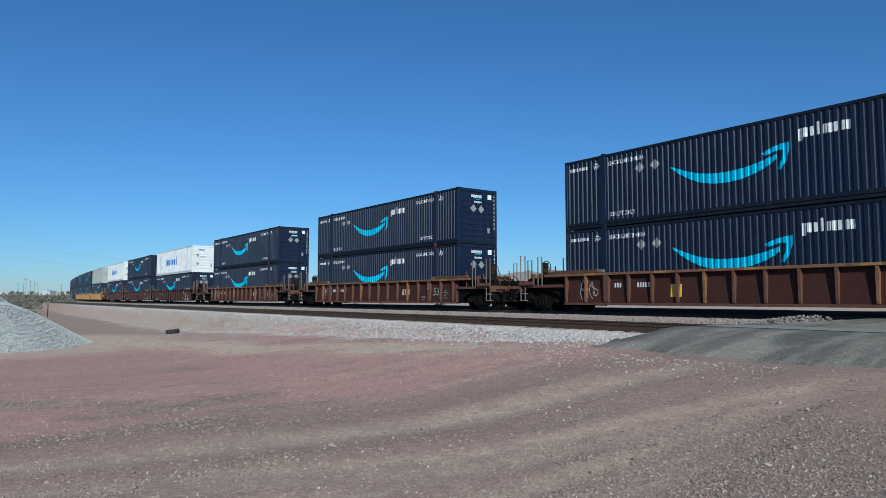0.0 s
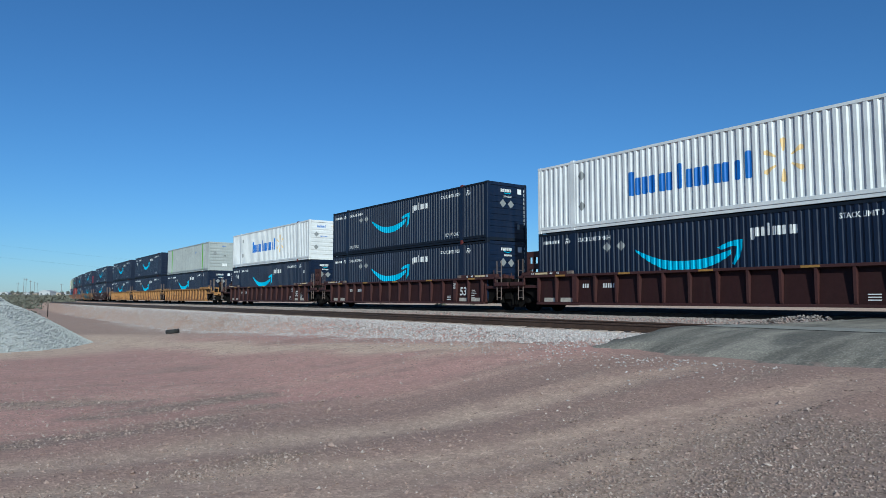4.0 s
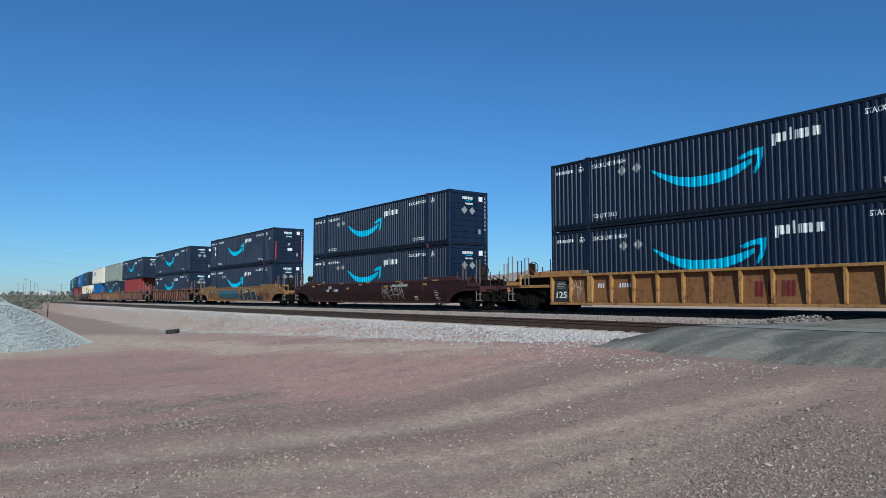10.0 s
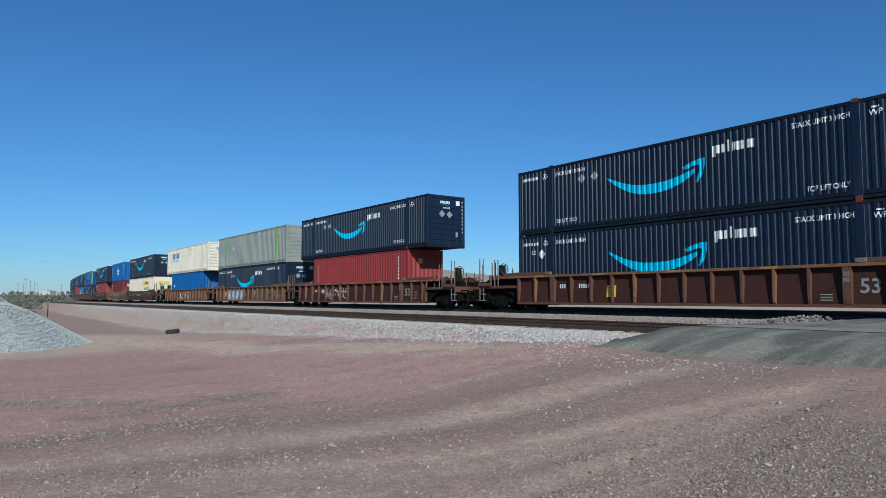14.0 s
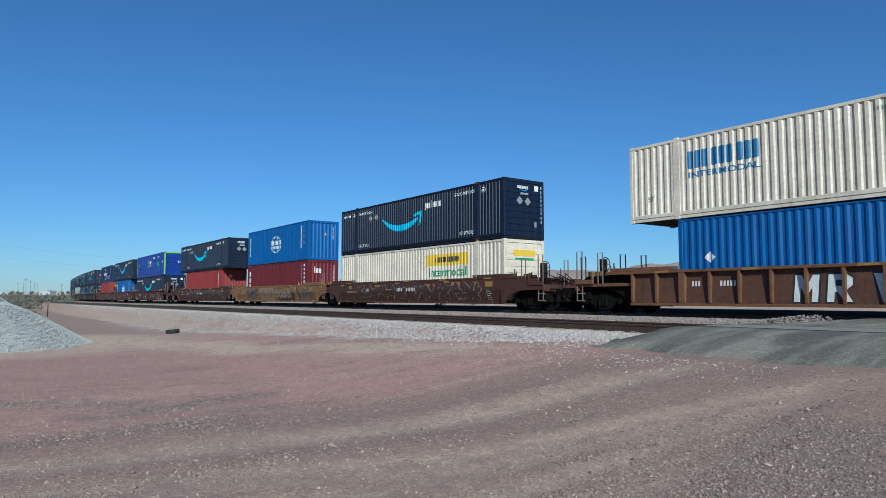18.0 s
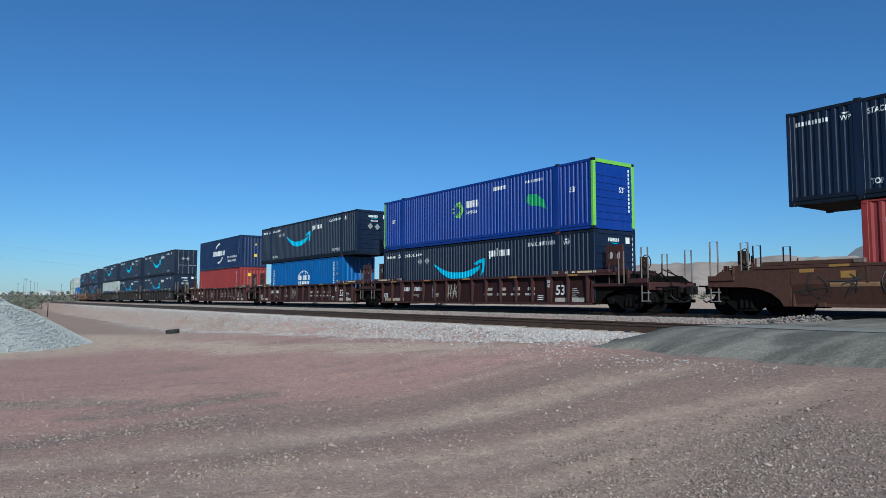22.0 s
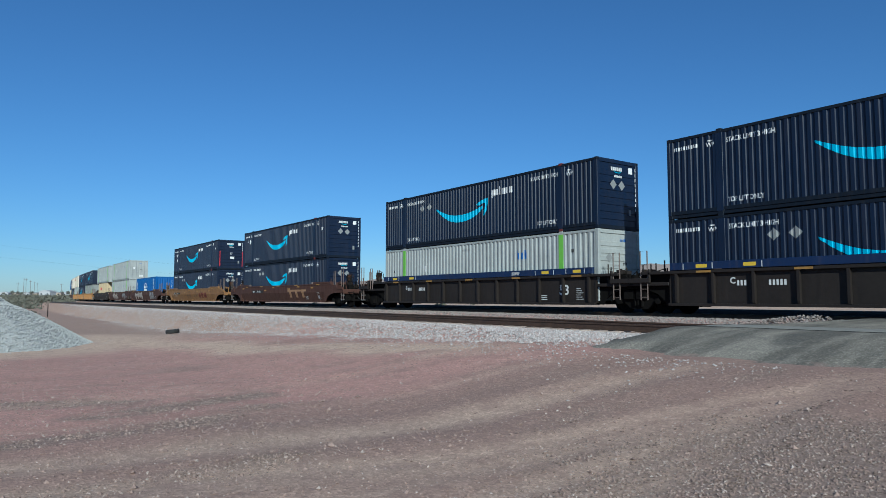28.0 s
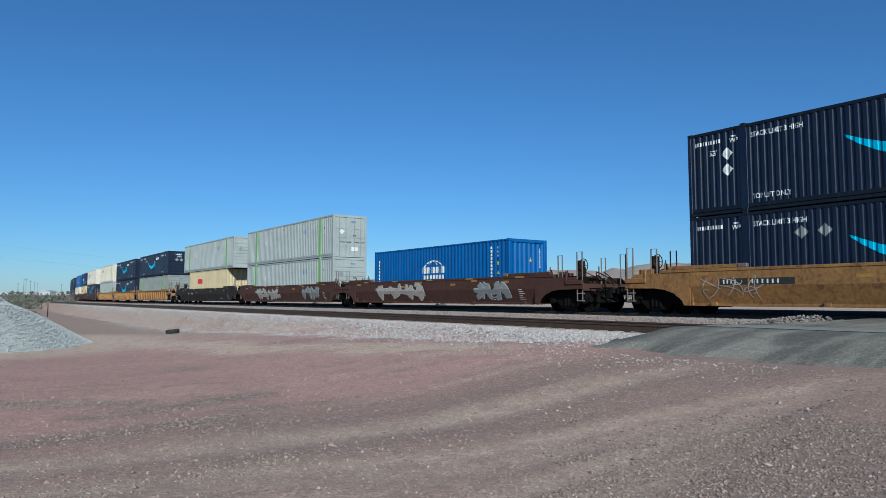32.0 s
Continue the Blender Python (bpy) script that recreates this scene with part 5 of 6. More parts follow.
def ground_mat():
    n = Nodes("red_gravel_dirt")
    p = n.coords(world_space=True)
    fine = n.noise(p, 26, 4, 0.75)
    big = n.noise(p, 0.13, 4, 0.6, 0.5)
    mid = n.noise(p, 2.2, 5, 0.7, 0.3)
    small = n.noise(p, 7.0, 5, 0.75)

    def spread(name):
        """A share of the soil, broken up along its edges."""
        a = n.node("ShaderNodeAttribute")
        a.attribute_name = name
        m = n.node("ShaderNodeMath")
        m.operation = "MULTIPLY_ADD"
        n.link(small, m.inputs[0])
        m.inputs[1].default_value = 0.55
        n.link(a.outputs["Fac"], m.inputs[2])
        return m.outputs[0]

    dirt = n.mix(n.ramp(big, [(0.35, grey(0)), (0.65, grey(1))]), (0.312, 0.204, 0.163), (0.288, 0.196, 0.160))
    col = n.mix(n.ramp(spread("red_gravel"), [(0.32, grey(0)), (1.10, grey(0.95))]), dirt, (0.445, 0.258, 0.215))
    col = n.mix(n.ramp(spread("grit"), [(0.36, grey(0)), (0.95, grey(0.9))]), col, (0.238, 0.178, 0.148))
    col = n.mix(n.ramp(spread("sand"), [(0.34, grey(0)), (1.02, grey(0.95))]), col, (0.540, 0.395, 0.295))
    # single stones of two sizes
    for scale, lo, hi in ((42, 0.80, 1.24), (17, 0.90, 1.12)):
        vor = n.node("ShaderNodeTexVoronoi", Scale=scale)
        n.link(p, vor.inputs["Vector"])
        val = n.node("ShaderNodeSeparateXYZ")
        n.link(vor.outputs["Color"], val.inputs[0])
        col = n.mix(1.0, col, n.ramp(val.outputs[0], [(0.0, grey(lo)), (0.7, grey(1.0)), (1.0, grey(hi))]), "MULTIPLY")
        if scale == 42:
            stone = vor.outputs["Distance"]
    col = n.mix(n.ramp(mid, [(0.32, grey(0.55)), (0.50, grey(0))]), col, (0.25, 0.165, 0.138))
    n.link(col, n.bsdf.inputs["Base Color"])
    n.bsdf.inputs["Roughness"].default_value = 0.95
    n.bsdf.inputs["Specular IOR Level"].default_value = 0.15
    n.bump(n.mix(0.45, fine, stone), 0.4, 0.022)
    return n.mat


def stone_mat(name, dark, light, warm):
    n = Nodes(name)
    g = n.node("ShaderNodeNewGeometry")
    col = n.ramp(g.outputs["Random Per Island"], [(0.0, dark), (0.5, light), (0.72, tone(light, 1.15)), (0.92, warm)])
    f = n.noise(n.coords(), 30, 4, 0.7)
    col = n.mix(n.ramp(f, [(0.3, grey(0)), (0.8, grey(1))]), tone(dark, 0.9), col)
    n.link(col, n.bsdf.inputs["Base Color"])
    n.bsdf.inputs["Roughness"].default_value = 0.95
    n.bsdf.inputs["Specular IOR Level"].default_value = 0.2
    n.bump(f, 0.3, 0.02)
    return n.mat


def make_ground():
    xs = stops(-3600, 1500, -27, 7, 0.2, 1.06)
    ys = stops(-700, 4200, -3, 26, 0.2, 1.07)
    verts = [(x, y, ground_z(x, y)) for x in xs for y in ys]
    w = len(ys)
    faces = [(i * w + j, (i + 1) * w + j, (i + 1) * w + j + 1, i * w + j + 1) for i in range(len(xs) - 1) for j in range(w - 1)]
    me = bpy.data.meshes.new("ground")
    me.from_pydata(verts, [], faces)
    me.polygons.foreach_set("use_smooth", [True] * len(faces))
    shares = [soil(x, y) for x, y, z in verts]
    for k, name in enumerate(("sand", "grit", "red_gravel")):
        layer = me.attributes.new(name, "FLOAT", "POINT")
        layer.data.foreach_set("value", [v[k] for v in shares])
    me.materials.append(ground_mat())
    tagged(new("ground", me), "reddish-brown gravelly dirt with pale sandy wheel tracks", "ground", kind="structure")


make_ground()


def rocks(name, label, spots, mat, kind="stuff"):
    """Many small angular stones in one mesh: rows of (x, y, z, size)."""
    rnd = random.Random(name)
    verts, faces = [], []
    shape = [(1, 0, 0), (-1, 0, 0), (0, 1, 0), (0, -1, 0), (0, 0, 1), (0, 0, -0.7)]
    tri = [(0, 2, 4), (2, 1, 4), (1, 3, 4), (3, 0, 4), (2, 0, 5), (1, 2, 5), (3, 1, 5), (0, 3, 5)]
    for x, y, z, s in spots:
        a = rnd.uniform(0, 6.28)
        ca, sa = math.cos(a), math.sin(a)
        sx, sy, sz = s * rnd.uniform(0.7, 1.3), s * rnd.uniform(0.6, 1.1), s * rnd.uniform(0.45, 0.9)
        base = len(verts)
        lean = rnd.uniform(-0.4, 0.4)
        for u, v, w in shape:
            u, v, w = u * sx, v * sy, w * sz + lean * u * sx
            verts.append((x + ca * u - sa * v, y + sa * u + ca * v, z + w))
        faces += [(base + i, base + j, base + k) for i, j, k in tri]
    me = bpy.data.meshes.new(name)
    me.from_pydata(verts, [], faces)
    me.materials.append(mat)
    return tagged(new(name, me), label, "gravel", kind=kind)


M["ballast"] = stone_mat("pale_ballast_stone", (0.27, 0.24, 0.225), (0.58, 0.54, 0.515), (0.46, 0.32, 0.29))
M["bed"] = stone_mat("grey_ballast_stone", (0.17, 0.145, 0.13), (0.38, 0.335, 0.305), (0.36, 0.23, 0.20))
M["pebble"] = stone_mat("mixed_gravel_stone", (0.19, 0.135, 0.114), (0.385, 0.282, 0.236), (0.60, 0.52, 0.46))
M["coarse"] = stone_mat("coarse_mixed_stone", (0.13, 0.096, 0.080), (0.30, 0.225, 0.188), (0.54, 0.46, 0.40))
M["rubble"] = stone_mat("grey_crushed_rock", (0.37, 0.375, 0.36), (0.47, 0.475, 0.455), (0.55, 0.55, 0.53))


def make_stones():
    rnd = random.Random(5)
    spots = []
    for _ in range(60000):                      # near shoulder of the ballast, thinning out downhill and down the line
        x = -8.6 - 110 * rnd.random() ** 1.6
        yy = 13.0 - abs(rnd.gauss(0, 0.95)) * (1.0 if rnd.random() < 0.8 else 1.9)
        y = yy + bend(x)
        patch = 0.75 + 0.9 * noise.noise(Vector((x * 0.55, y * 0.9, 1))) + 0.5 * (yy - 12.0)
        if rnd.random() > patch or rnd.random() > smooth(-125, -45, x):
            continue
        spots.append((x, y, ground_z(x, y) + 0.01, rnd.uniform(0.02, 0.055)))
    first = len(spots)
    for _ in range(15000):                      # strays below the shoulder
        x = -5.0 - 55 * rnd.random() ** 1.3
        y = 11.8 - abs(rnd.gauss(0, 1.4))
        if rnd.random() > 0.5 + 0.8 * noise.noise(Vector((x * 0.5, y * 0.8, 6))) or (x > -9.3 and y > 9.9):
            continue
        spots.append((x, y, ground_z(x, y) + 0.005, rnd.uniform(0.012, 0.03)))
    strays = spots[first:]
    del spots[first:]
    rocks("stray_stones", "pale stones strewn below the ballast shoulder", strays, M["ballast"])
    rocks("shoulder_stones", "pale crushed ballast stones on the near shoulder", spots, M["ballast"])
    spots = []
    for _ in range(30000):                      # between the tracks
        x = -8.5 - 80 * rnd.random() ** 1.4
        yy = rnd.uniform(15.1, 20.6)
        y = yy + bend(x)
        spots.append((x, y, ground_z(x, y) + 0.01, rnd.uniform(0.025, 0.05)))
    for _ in range(700):                        # the heap beside the crossing
        x, yy = rnd.gauss(-9.0, 0.7), rnd.uniform(17.4, 19.6)
        spots.append((x, yy, ground_z(x, yy) + max(0.0, 0.22 - 0.12 * abs(x + 9.0)) * rnd.random(), rnd.uniform(0.03, 0.06)))
    rocks("ballast_stones", "grey crushed ballast stones between the tracks", spots, M["bed"])
    spots = []

    def strewn(near, reach, power):
        d, a = near + reach * rnd.random() ** power, radians(rnd.uniform(15, 195))
        return Vector((d * math.cos(a), d * math.sin(a), 0))

    for _ in range(220000):
        p = strewn(2.4, 22, 1.9)
        if p.y > 11.5 or (p.x > -9.2 and p.y > 9.9):
            continue
        sand, dense, red = soil(p.x, p.y)
        if rnd.random() > 0.26 + 0.75 * dense + 0.2 * red - 0.45 * sand:
            continue
        s = 0.006 + 0.008 * rnd.random() + 0.003 * dense + (0.016 * rnd.random() if rnd.random() < 0.03 else 0)
        spots.append((p.x, p.y, ground_z(p.x, p.y) + s * 0.2, s))
    fine_spots, spots = spots, []
    for _ in range(60000):                      # coarse stones of the grey patches
        p = Vector((rnd.uniform(-7, 1.5), rnd.uniform(1.5, 9.8), 0)) if rnd.random() < 0.8 else Vector((rnd.uniform(-13.5, -6), rnd.uniform(-0.5, 5), 0))
        if rnd.random() > 1.25 * soil(p.x, p.y)[1] - 0.25:
            continue
        s = rnd.uniform(0.008, 0.019)
        spots.append((p.x, p.y, ground_z(p.x, p.y) + s * 0.15, s))
    rocks("coarse_gravel", "coarse dark and pale mixed stones beside the crossing", spots, M["coarse"])
    spots = fine_spots
    for _ in range(30000):                      # larger single stones
        p = strewn(2.4, 30, 1.4)
        if p.y > 12.0 or (p.x > -9.2 and p.y > 9.9) or rnd.random() > 0.45 + 0.9 * noise.noise(Vector((p.x * 0.6, p.y * 0.2, 4))):
            continue
        s = rnd.uniform(0.010, 0.026) * (1.8 if rnd.random() < 0.04 else 1.0)
        spots.append((p.x, p.y, ground_z(p.x, p.y) + s * 0.15, s))
    rocks("gravel", "small reddish and grey stones strewn over the dirt", spots, M["pebble"])


make_stones()


def make_track(name, z, off, ties):
    """Rails and timber ties of one track; off: metres to the far side of the far track."""
    root = tagged(new(name), "railway track with worn steel rails on timber ties", "railway track", kind="structure")
    s_list = [30, 10, -20, -40, -61.8] + [-61.8 - 12 * k for k in range(1, 34)]
    for side in (-0.7525, 0.7525):
        prof = [(-0.07, -0.17), (0.07, -0.17), (0.07, -0.155), (0.012, -0.135), (0.012, -0.045), (0.036, -0.035), (0.036, 0.0), (-0.036, 0.0), (-0.036, -0.035), (-0.012, -0.045), (-0.012, -0.135), (-0.07, -0.155)]
        bm = bmesh.new()
        rings = []
        for s in s_list:
            p, a = on_track(s, off + side)
            n = Vector((-math.sin(a), math.cos(a), 0))
            rings.append([bm.verts.new(p + n * u + Vector((0, 0, z + w))) for u, w in prof])
        for r, q in zip(rings, rings[1:]):
            for k in range(len(prof)):
                bm.faces.new((r[k], r[(k + 1) % len(prof)], q[(k + 1) % len(prof)], q[k]))
        part("rail", bm, M["rail"], root)
    tie = bevelled(boxes((-0.115, 0.115, -1.30, 1.30, -0.17, 0.0)), 0.012)
    mesh = None
    s = -9.4
    for k in range(ties):
        p, a = on_track(s, off + random.uniform(-0.04, 0.04))
        if mesh is None:
            ob = part("tie", tie, M["tie"], root)
            mesh = ob.data
        else:
            ob = part("tie", mesh, None, root)
        ob.matrix_basis = Matrix.Translation((p.x, p.y, z - 0.175)) @ Matrix.Rotation(a + random.uniform(-0.02, 0.02), 4, "Z")
        s -= 0.50
    return root


def rail_mat():
    n = Nodes("worn_rail_steel")
    f = n.noise(n.coords(), 4, 5, 0.7)
    n.link(n.ramp(f, [(0.3, (0.045, 0.028, 0.02)), (0.7, (0.10, 0.06, 0.04))]), n.bsdf.inputs["Base Color"])
    n.bsdf.inputs["Metallic"].default_value = 0.35
    n.bsdf.inputs["Roughness"].default_value = 0.5
    return n.mat


def tie_mat():
    n = Nodes("weathered_tie_timber")
    o = n.node("ShaderNodeObjectInfo")
    f = n.noise(n.coords((2, 14, 8)), 1.5, 5, 0.7)
    a = n.mix(o.outputs["Random"], (0.17, 0.125, 0.10), (0.42, 0.34, 0.28))
    n.link(n.mix(n.ramp(f, [(0.45, grey(0)), (0.8, grey(1))]), a, (0.05, 0.036, 0.028)), n.bsdf.inputs["Base Color"])
    n.bsdf.inputs["Roughness"].default_value = 0.9
    n.bump(f, 0.5, 0.02)
    return n.mat


M["rail"], M["tie"] = rail_mat(), tie_mat()
make_track("track_near", NEAR_Z, NEAR_Y - TRACK_Y, 140)
make_track("track_far", 0.0, 0.0, 60)


def make_bed():
    """A sheet of ballast under and behind the far track, blackened for the train's shade."""
    rows = []
    for off in (-1.30, -0.6, 0.0, 0.6, 1.25, 1.8, 2.4, 3.1, 5.3):
        row = []
        for s in [24, 0, -30, -61.8] + [-61.8 - 15 * k for k in range(1, 26)]:
            q, _ = on_track(s, off)
            row.append((q.x, q.y, ground_z(q.x, q.y) + 0.03))
        rows.append(row)
    bm = sheet(rows)
    bmesh.ops.recalc_face_normals(bm, faces=bm.faces[:])
    # near-black base colour carries the shade beneath and beyond the train
    n = Nodes("oil_stained_ballast")
    f = n.noise(n.coords(), 14, 5, 0.75)
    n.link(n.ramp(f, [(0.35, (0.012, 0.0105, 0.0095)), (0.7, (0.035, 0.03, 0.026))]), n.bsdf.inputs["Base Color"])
    n.bsdf.inputs["Roughness"].default_value = 1.0
    n.bsdf.inputs["Specular IOR Level"].default_value = 0.03
    n.bump(f, 0.8, 0.06)
    tagged(part("track_bed", bm, n.mat), "ballast under and behind the far track, darkened with the train's shade", "ballast", kind="structure")


make_bed()


def asphalt_mat():
    n = Nodes("worn_grey_asphalt")
    p = n.coords(world_space=True)
    f = n.noise(p, 60, 3, 0.7)
    b = n.noise(n.coords((1.1, 0.16, 0.5), rot=0.35, world_space=True), 1.2, 6, 0.7, 0.6)
    m = n.noise(p, 0.9, 5, 0.7)
    col = n.mix(n.ramp(b, [(0.40, grey(0)), (0.62, grey(1))]), (0.135, 0.122, 0.102), (0.280, 0.252, 0.205))
    col = n.mix(n.ramp(m, [(0.50, grey(0)), (0.66, grey(0.5))]), col, (0.098, 0.095, 0.088))
    vor = n.node("ShaderNodeTexVoronoi", Scale=46)
    n.link(p, vor.inputs["Vector"])
    val = n.node("ShaderNodeSeparateXYZ")
    n.link(vor.outputs["Color"], val.inputs[0])
    col = n.mix(1.0, col, n.ramp(val.outputs[0], [(0.0, grey(0.72)), (0.75, grey(1.0)), (1.0, grey(1.45))]), "MULTIPLY")
    sep = n.node("ShaderNodeSeparateXYZ")
    n.link(n.node("ShaderNodeNewGeometry").outputs["Position"], sep.inputs[0])
    edge = n.node("ShaderNodeMath")
    edge.operation = "MULTIPLY_ADD"
    n.link(n.noise(n.coords((0.6, 1.4, 1), world_space=True), 1.6, 6, 0.72), edge.inputs[0])
    edge.inputs[1].default_value = 2.6
    n.link(sep.outputs["Y"], edge.inputs[2])
    rng = n.node("ShaderNodeMapRange")
    n.link(edge.outputs[0], rng.inputs["Value"])
    rng.inputs["From Min"].default_value, rng.inputs["From Max"].default_value = 11.2, 11.6
    rng.inputs["To Min"].default_value, rng.inputs["To Max"].default_value = 0.95, 0.0
    col = n.mix(rng.outputs[0], col, (0.285, 0.195, 0.162))
    n.link(col, n.bsdf.inputs["Base Color"])
    n.bsdf.inputs["Roughness"].default_value = 0.9
    n.bsdf.inputs["Specular IOR Level"].default_value = 0.2
    n.bump(f, 0.5, 0.015)
    return n.mat


def road_z(x, y):
    k = max(toe(x), -0.45)
    z = k + (NEAR_Z - k) * smooth(9.8, 13.2, y)
    return z + (0.0 - NEAR_Z) * smooth(15.6, 20.6, y)


def make_road():
    """The asphalt crossing, with a ragged edge, gaps for the wheel flanges and a slab between the rails."""
    bm = bmesh.new()
    ylist = list(np.arange(9.0, 11.6, 0.2)) + [12, 12.5, 13, 13.42, 13.49, 13.60, 14.9, 14.98, 15.09, 15.4, 16.0, 17, 18, 19, 20, 20.9]
    xl = list(np.arange(-10.0, -8.0, 0.2)) + list(np.arange(-8.0, 16.0, 0.4))
    grid = []
    for x in xl:
        row = []
        for y in ylist:
            ragged = 0.030 * noise.noise(Vector((x * 1.3, y * 1.3, 5))) + 0.02 * noise.noise(Vector((x * 4, y * 4, 2)))
            sink = 1 - smooth(9.7, 11.0, y + 2.4 * ragged * 6)
            left = -9.25 + 10 * ragged + (0.9 * smooth(16.2, 17.5, y))
            sink = max(sink, 1 - smooth(left - 0.35, left + 0.3, x))
            z = road_z(x, y) + 0.015
            low = ground_z(x, y) - 0.07
            z = z + (min(low, z) - z) * sink
            if 13.46 < y < 13.52 or 15.0 < y < 15.06:
                z -= 0.02
            row.append(bm.verts.new((x, y, z)))
        grid.append(row)
    for a, b in zip(grid, grid[1:]):
        for j in range(len(ylist) - 1):
            f = bm.faces.new((a[j], b[j], b[j + 1], a[j + 1]))
            f.smooth = True
    bmesh.ops.extrude_face_region(bm, geom=bm.faces[:])
    for row in grid:
        for v in row:
            if v.is_valid:
                v.co.z -= 0.25
    bmesh.ops.recalc_face_normals(bm, faces=bm.faces[:])
    ob = part("road", bm, asphalt_mat())
    tagged(ob, "worn grey asphalt crossing ramped over the tracks", "road", kind="structure")
    M["slab"] = plain("pale_crossing_slab", (0.26, 0.25, 0.22), 0.9, 0.25)
    part("crossing_panel", bevelled(boxes((-8.7, 16, 13.70, 14.86, NEAR_Z - 0.02, NEAR_Z + 0.026)), 0.01), "slab", ob)
    for y in (13.60, 14.96):
        part("flange_gap", boxes((-9.0, 16, y - 0.03, y + 0.03, NEAR_Z - 0.02, NEAR_Z + 0.020)), "rubber", ob)


make_road()


def make_pile():
    rnd = random.Random(8)
    cx, cy, rad, top = -34.5, -1.6, 6.9, 3.9

    def h(x, y):
        d = math.hypot(x - cx, (y - cy))
        k = 1 + 0.10 * noise.noise(Vector((x * 0.35, y * 0.35, 2)))
        return max(0.0, top * (1 - d / (rad * k))) * (1 + 0.08 * noise.noise(Vector((x, y, 9))))

    bm = bmesh.new()
    rings = []
    for i in range(26):
        r = rad * 1.15 * i / 25
        rings.append([bm.verts.new((cx + r * math.cos(a), cy + r * math.sin(a), ground_z(cx + r * math.cos(a), cy + r * math.sin(a)) - 0.06 + h(cx + r * math.cos(a), cy + r * math.sin(a)))) for a in (2 * math.pi * k / 48 for k in range(48))])
    for a, b in zip(rings, rings[1:]):
        for k in range(48):
            bm.faces.new((a[k], a[(k + 1) % 48], b[(k + 1) % 48], b[k]))
    bmesh.ops.remove_doubles(bm, verts=bm.verts[:], dist=0.001)
    bmesh.ops.recalc_face_normals(bm, faces=bm.faces[:])
    pile = tagged(part("mound", bm, M["rubble"]), "heap of pale grey crushed rock on the dirt", "gravel heap")
    spots = []
    for _ in range(38000):
        a, r = rnd.uniform(0, 6.283), rad * 1.12 * math.sqrt(rnd.random())
        x, y = cx + r * math.cos(a), cy + r * math.sin(a)
        if x < cx - 2 and y < cy:
            continue
        spots.append((x, y, ground_z(x, y) - 0.03 + h(x, y), rnd.uniform(0.02, 0.052)))
    rocks("crushed_rock", "loose pale grey crushed rock covering the heap", spots, M["rubble"])


make_pile()


def make_tyre():
    root = tagged(new("tyre"), "discarded black rubber tyre lying flat on the dirt", "tyre")
    bm = bmesh.new()
    n, m = 28, 10
    rings = []
    for i in range(n):
        a = 2 * math.pi * i / n
        ring = []
        for j in range(m):
            b = 2 * math.pi * j / m
            r = 0.255 + 0.085 * math.copysign(abs(math.cos(b)) ** 0.6, math.cos(b))
            ring.append(bm.verts.new((r * math.cos(a), r * math.sin(a), 0.115 + 0.11 * math.copysign(abs(math.sin(b)) ** 0.7, math.sin(b)))))
        rings.append(ring)
    for i in range(n):
        a, b = rings[i], rings[(i + 1) % n]
        for j in range(m):
            bm.faces.new((a[j], b[j], b[(j + 1) % m], a[(j + 1) % m]))
    part("casing", bm, "rubber", root)
    x, y = TYRE
    root.matrix_basis = Matrix.Translation((x, y, ground_z(x, y) - 0.01)) @ pose(0, 0, 0, 6, -4, 0)


TYRE = (-36.2, 9.3)
make_tyre()


def make_marker():
    root = tagged(new("marker_post"), "slim dark steel post with a small plate beside the track", "marker post")
    x, y = -84.0, 8.55
    root.matrix_basis = Matrix.Translation((x, y, ground_z(x, y))) @ Matrix.Rotation(YAW + 0.5, 4, "Z")
    part("post", tube(bmesh.new(), [(0, 0, -0.3), (0, 0, 1.7)], 0.05), "iron", root)
    part("plate", bevelled(boxes((-0.07, 0.07, -0.075, -0.055, 1.35, 1.7)), 0.004), "railing", root)


make_marker()


# ---- the distance ----
def hill_mat(name, dark, light):
    n = Nodes(name)
    f = n.noise(n.coords(), 0.012, 6, 0.65)
    n.link(n.ramp(f, [(0.3, dark), (0.7, light)]), n.bsdf.inputs["Base Color"])
    n.bsdf.inputs["Roughness"].default_value = 1.0
    return n.mat


def ridge(mat, label, near, far, rise, seed):
    """A band of hills between two distances; rise gives the crest's slope over the eye at a bearing in picture columns."""
    n = 200
    rows = [[] for _ in range(5)]
    for i in range(n + 1):
        a = radians(-30 + 100 * i / n)           # bearing from +y towards -x
        px = 784 - 1184 * math.tan(a - YAW) if abs(a - YAW) < 1.2 else 3000
        up = rise(px) * (0.95 + 0.22 * noise.noise(Vector((i * 0.11, seed, 0))) + 0.10 * noise.noise(Vector((i * 0.5, 3, seed))))
        for k, f in enumerate((0.0, 0.3, 0.6, 0.85, 1.0)):
            d = near + (far - near) * k / 4
            rows[k].append((-math.sin(a) * d, math.cos(a) * d, -3 + far * up * f * (1 + (0.25 * noise.noise(Vector((i * 0.4, k, seed))) if 0 < k < 4 else 0))))
    bm = sheet(rows)
    for f in bm.faces:
        f.smooth = True
    bmesh.ops.recalc_face_normals(bm, faces=bm.faces[:])
    tagged(part("backdrop", bm, mat), label, "hills", kind="structure")


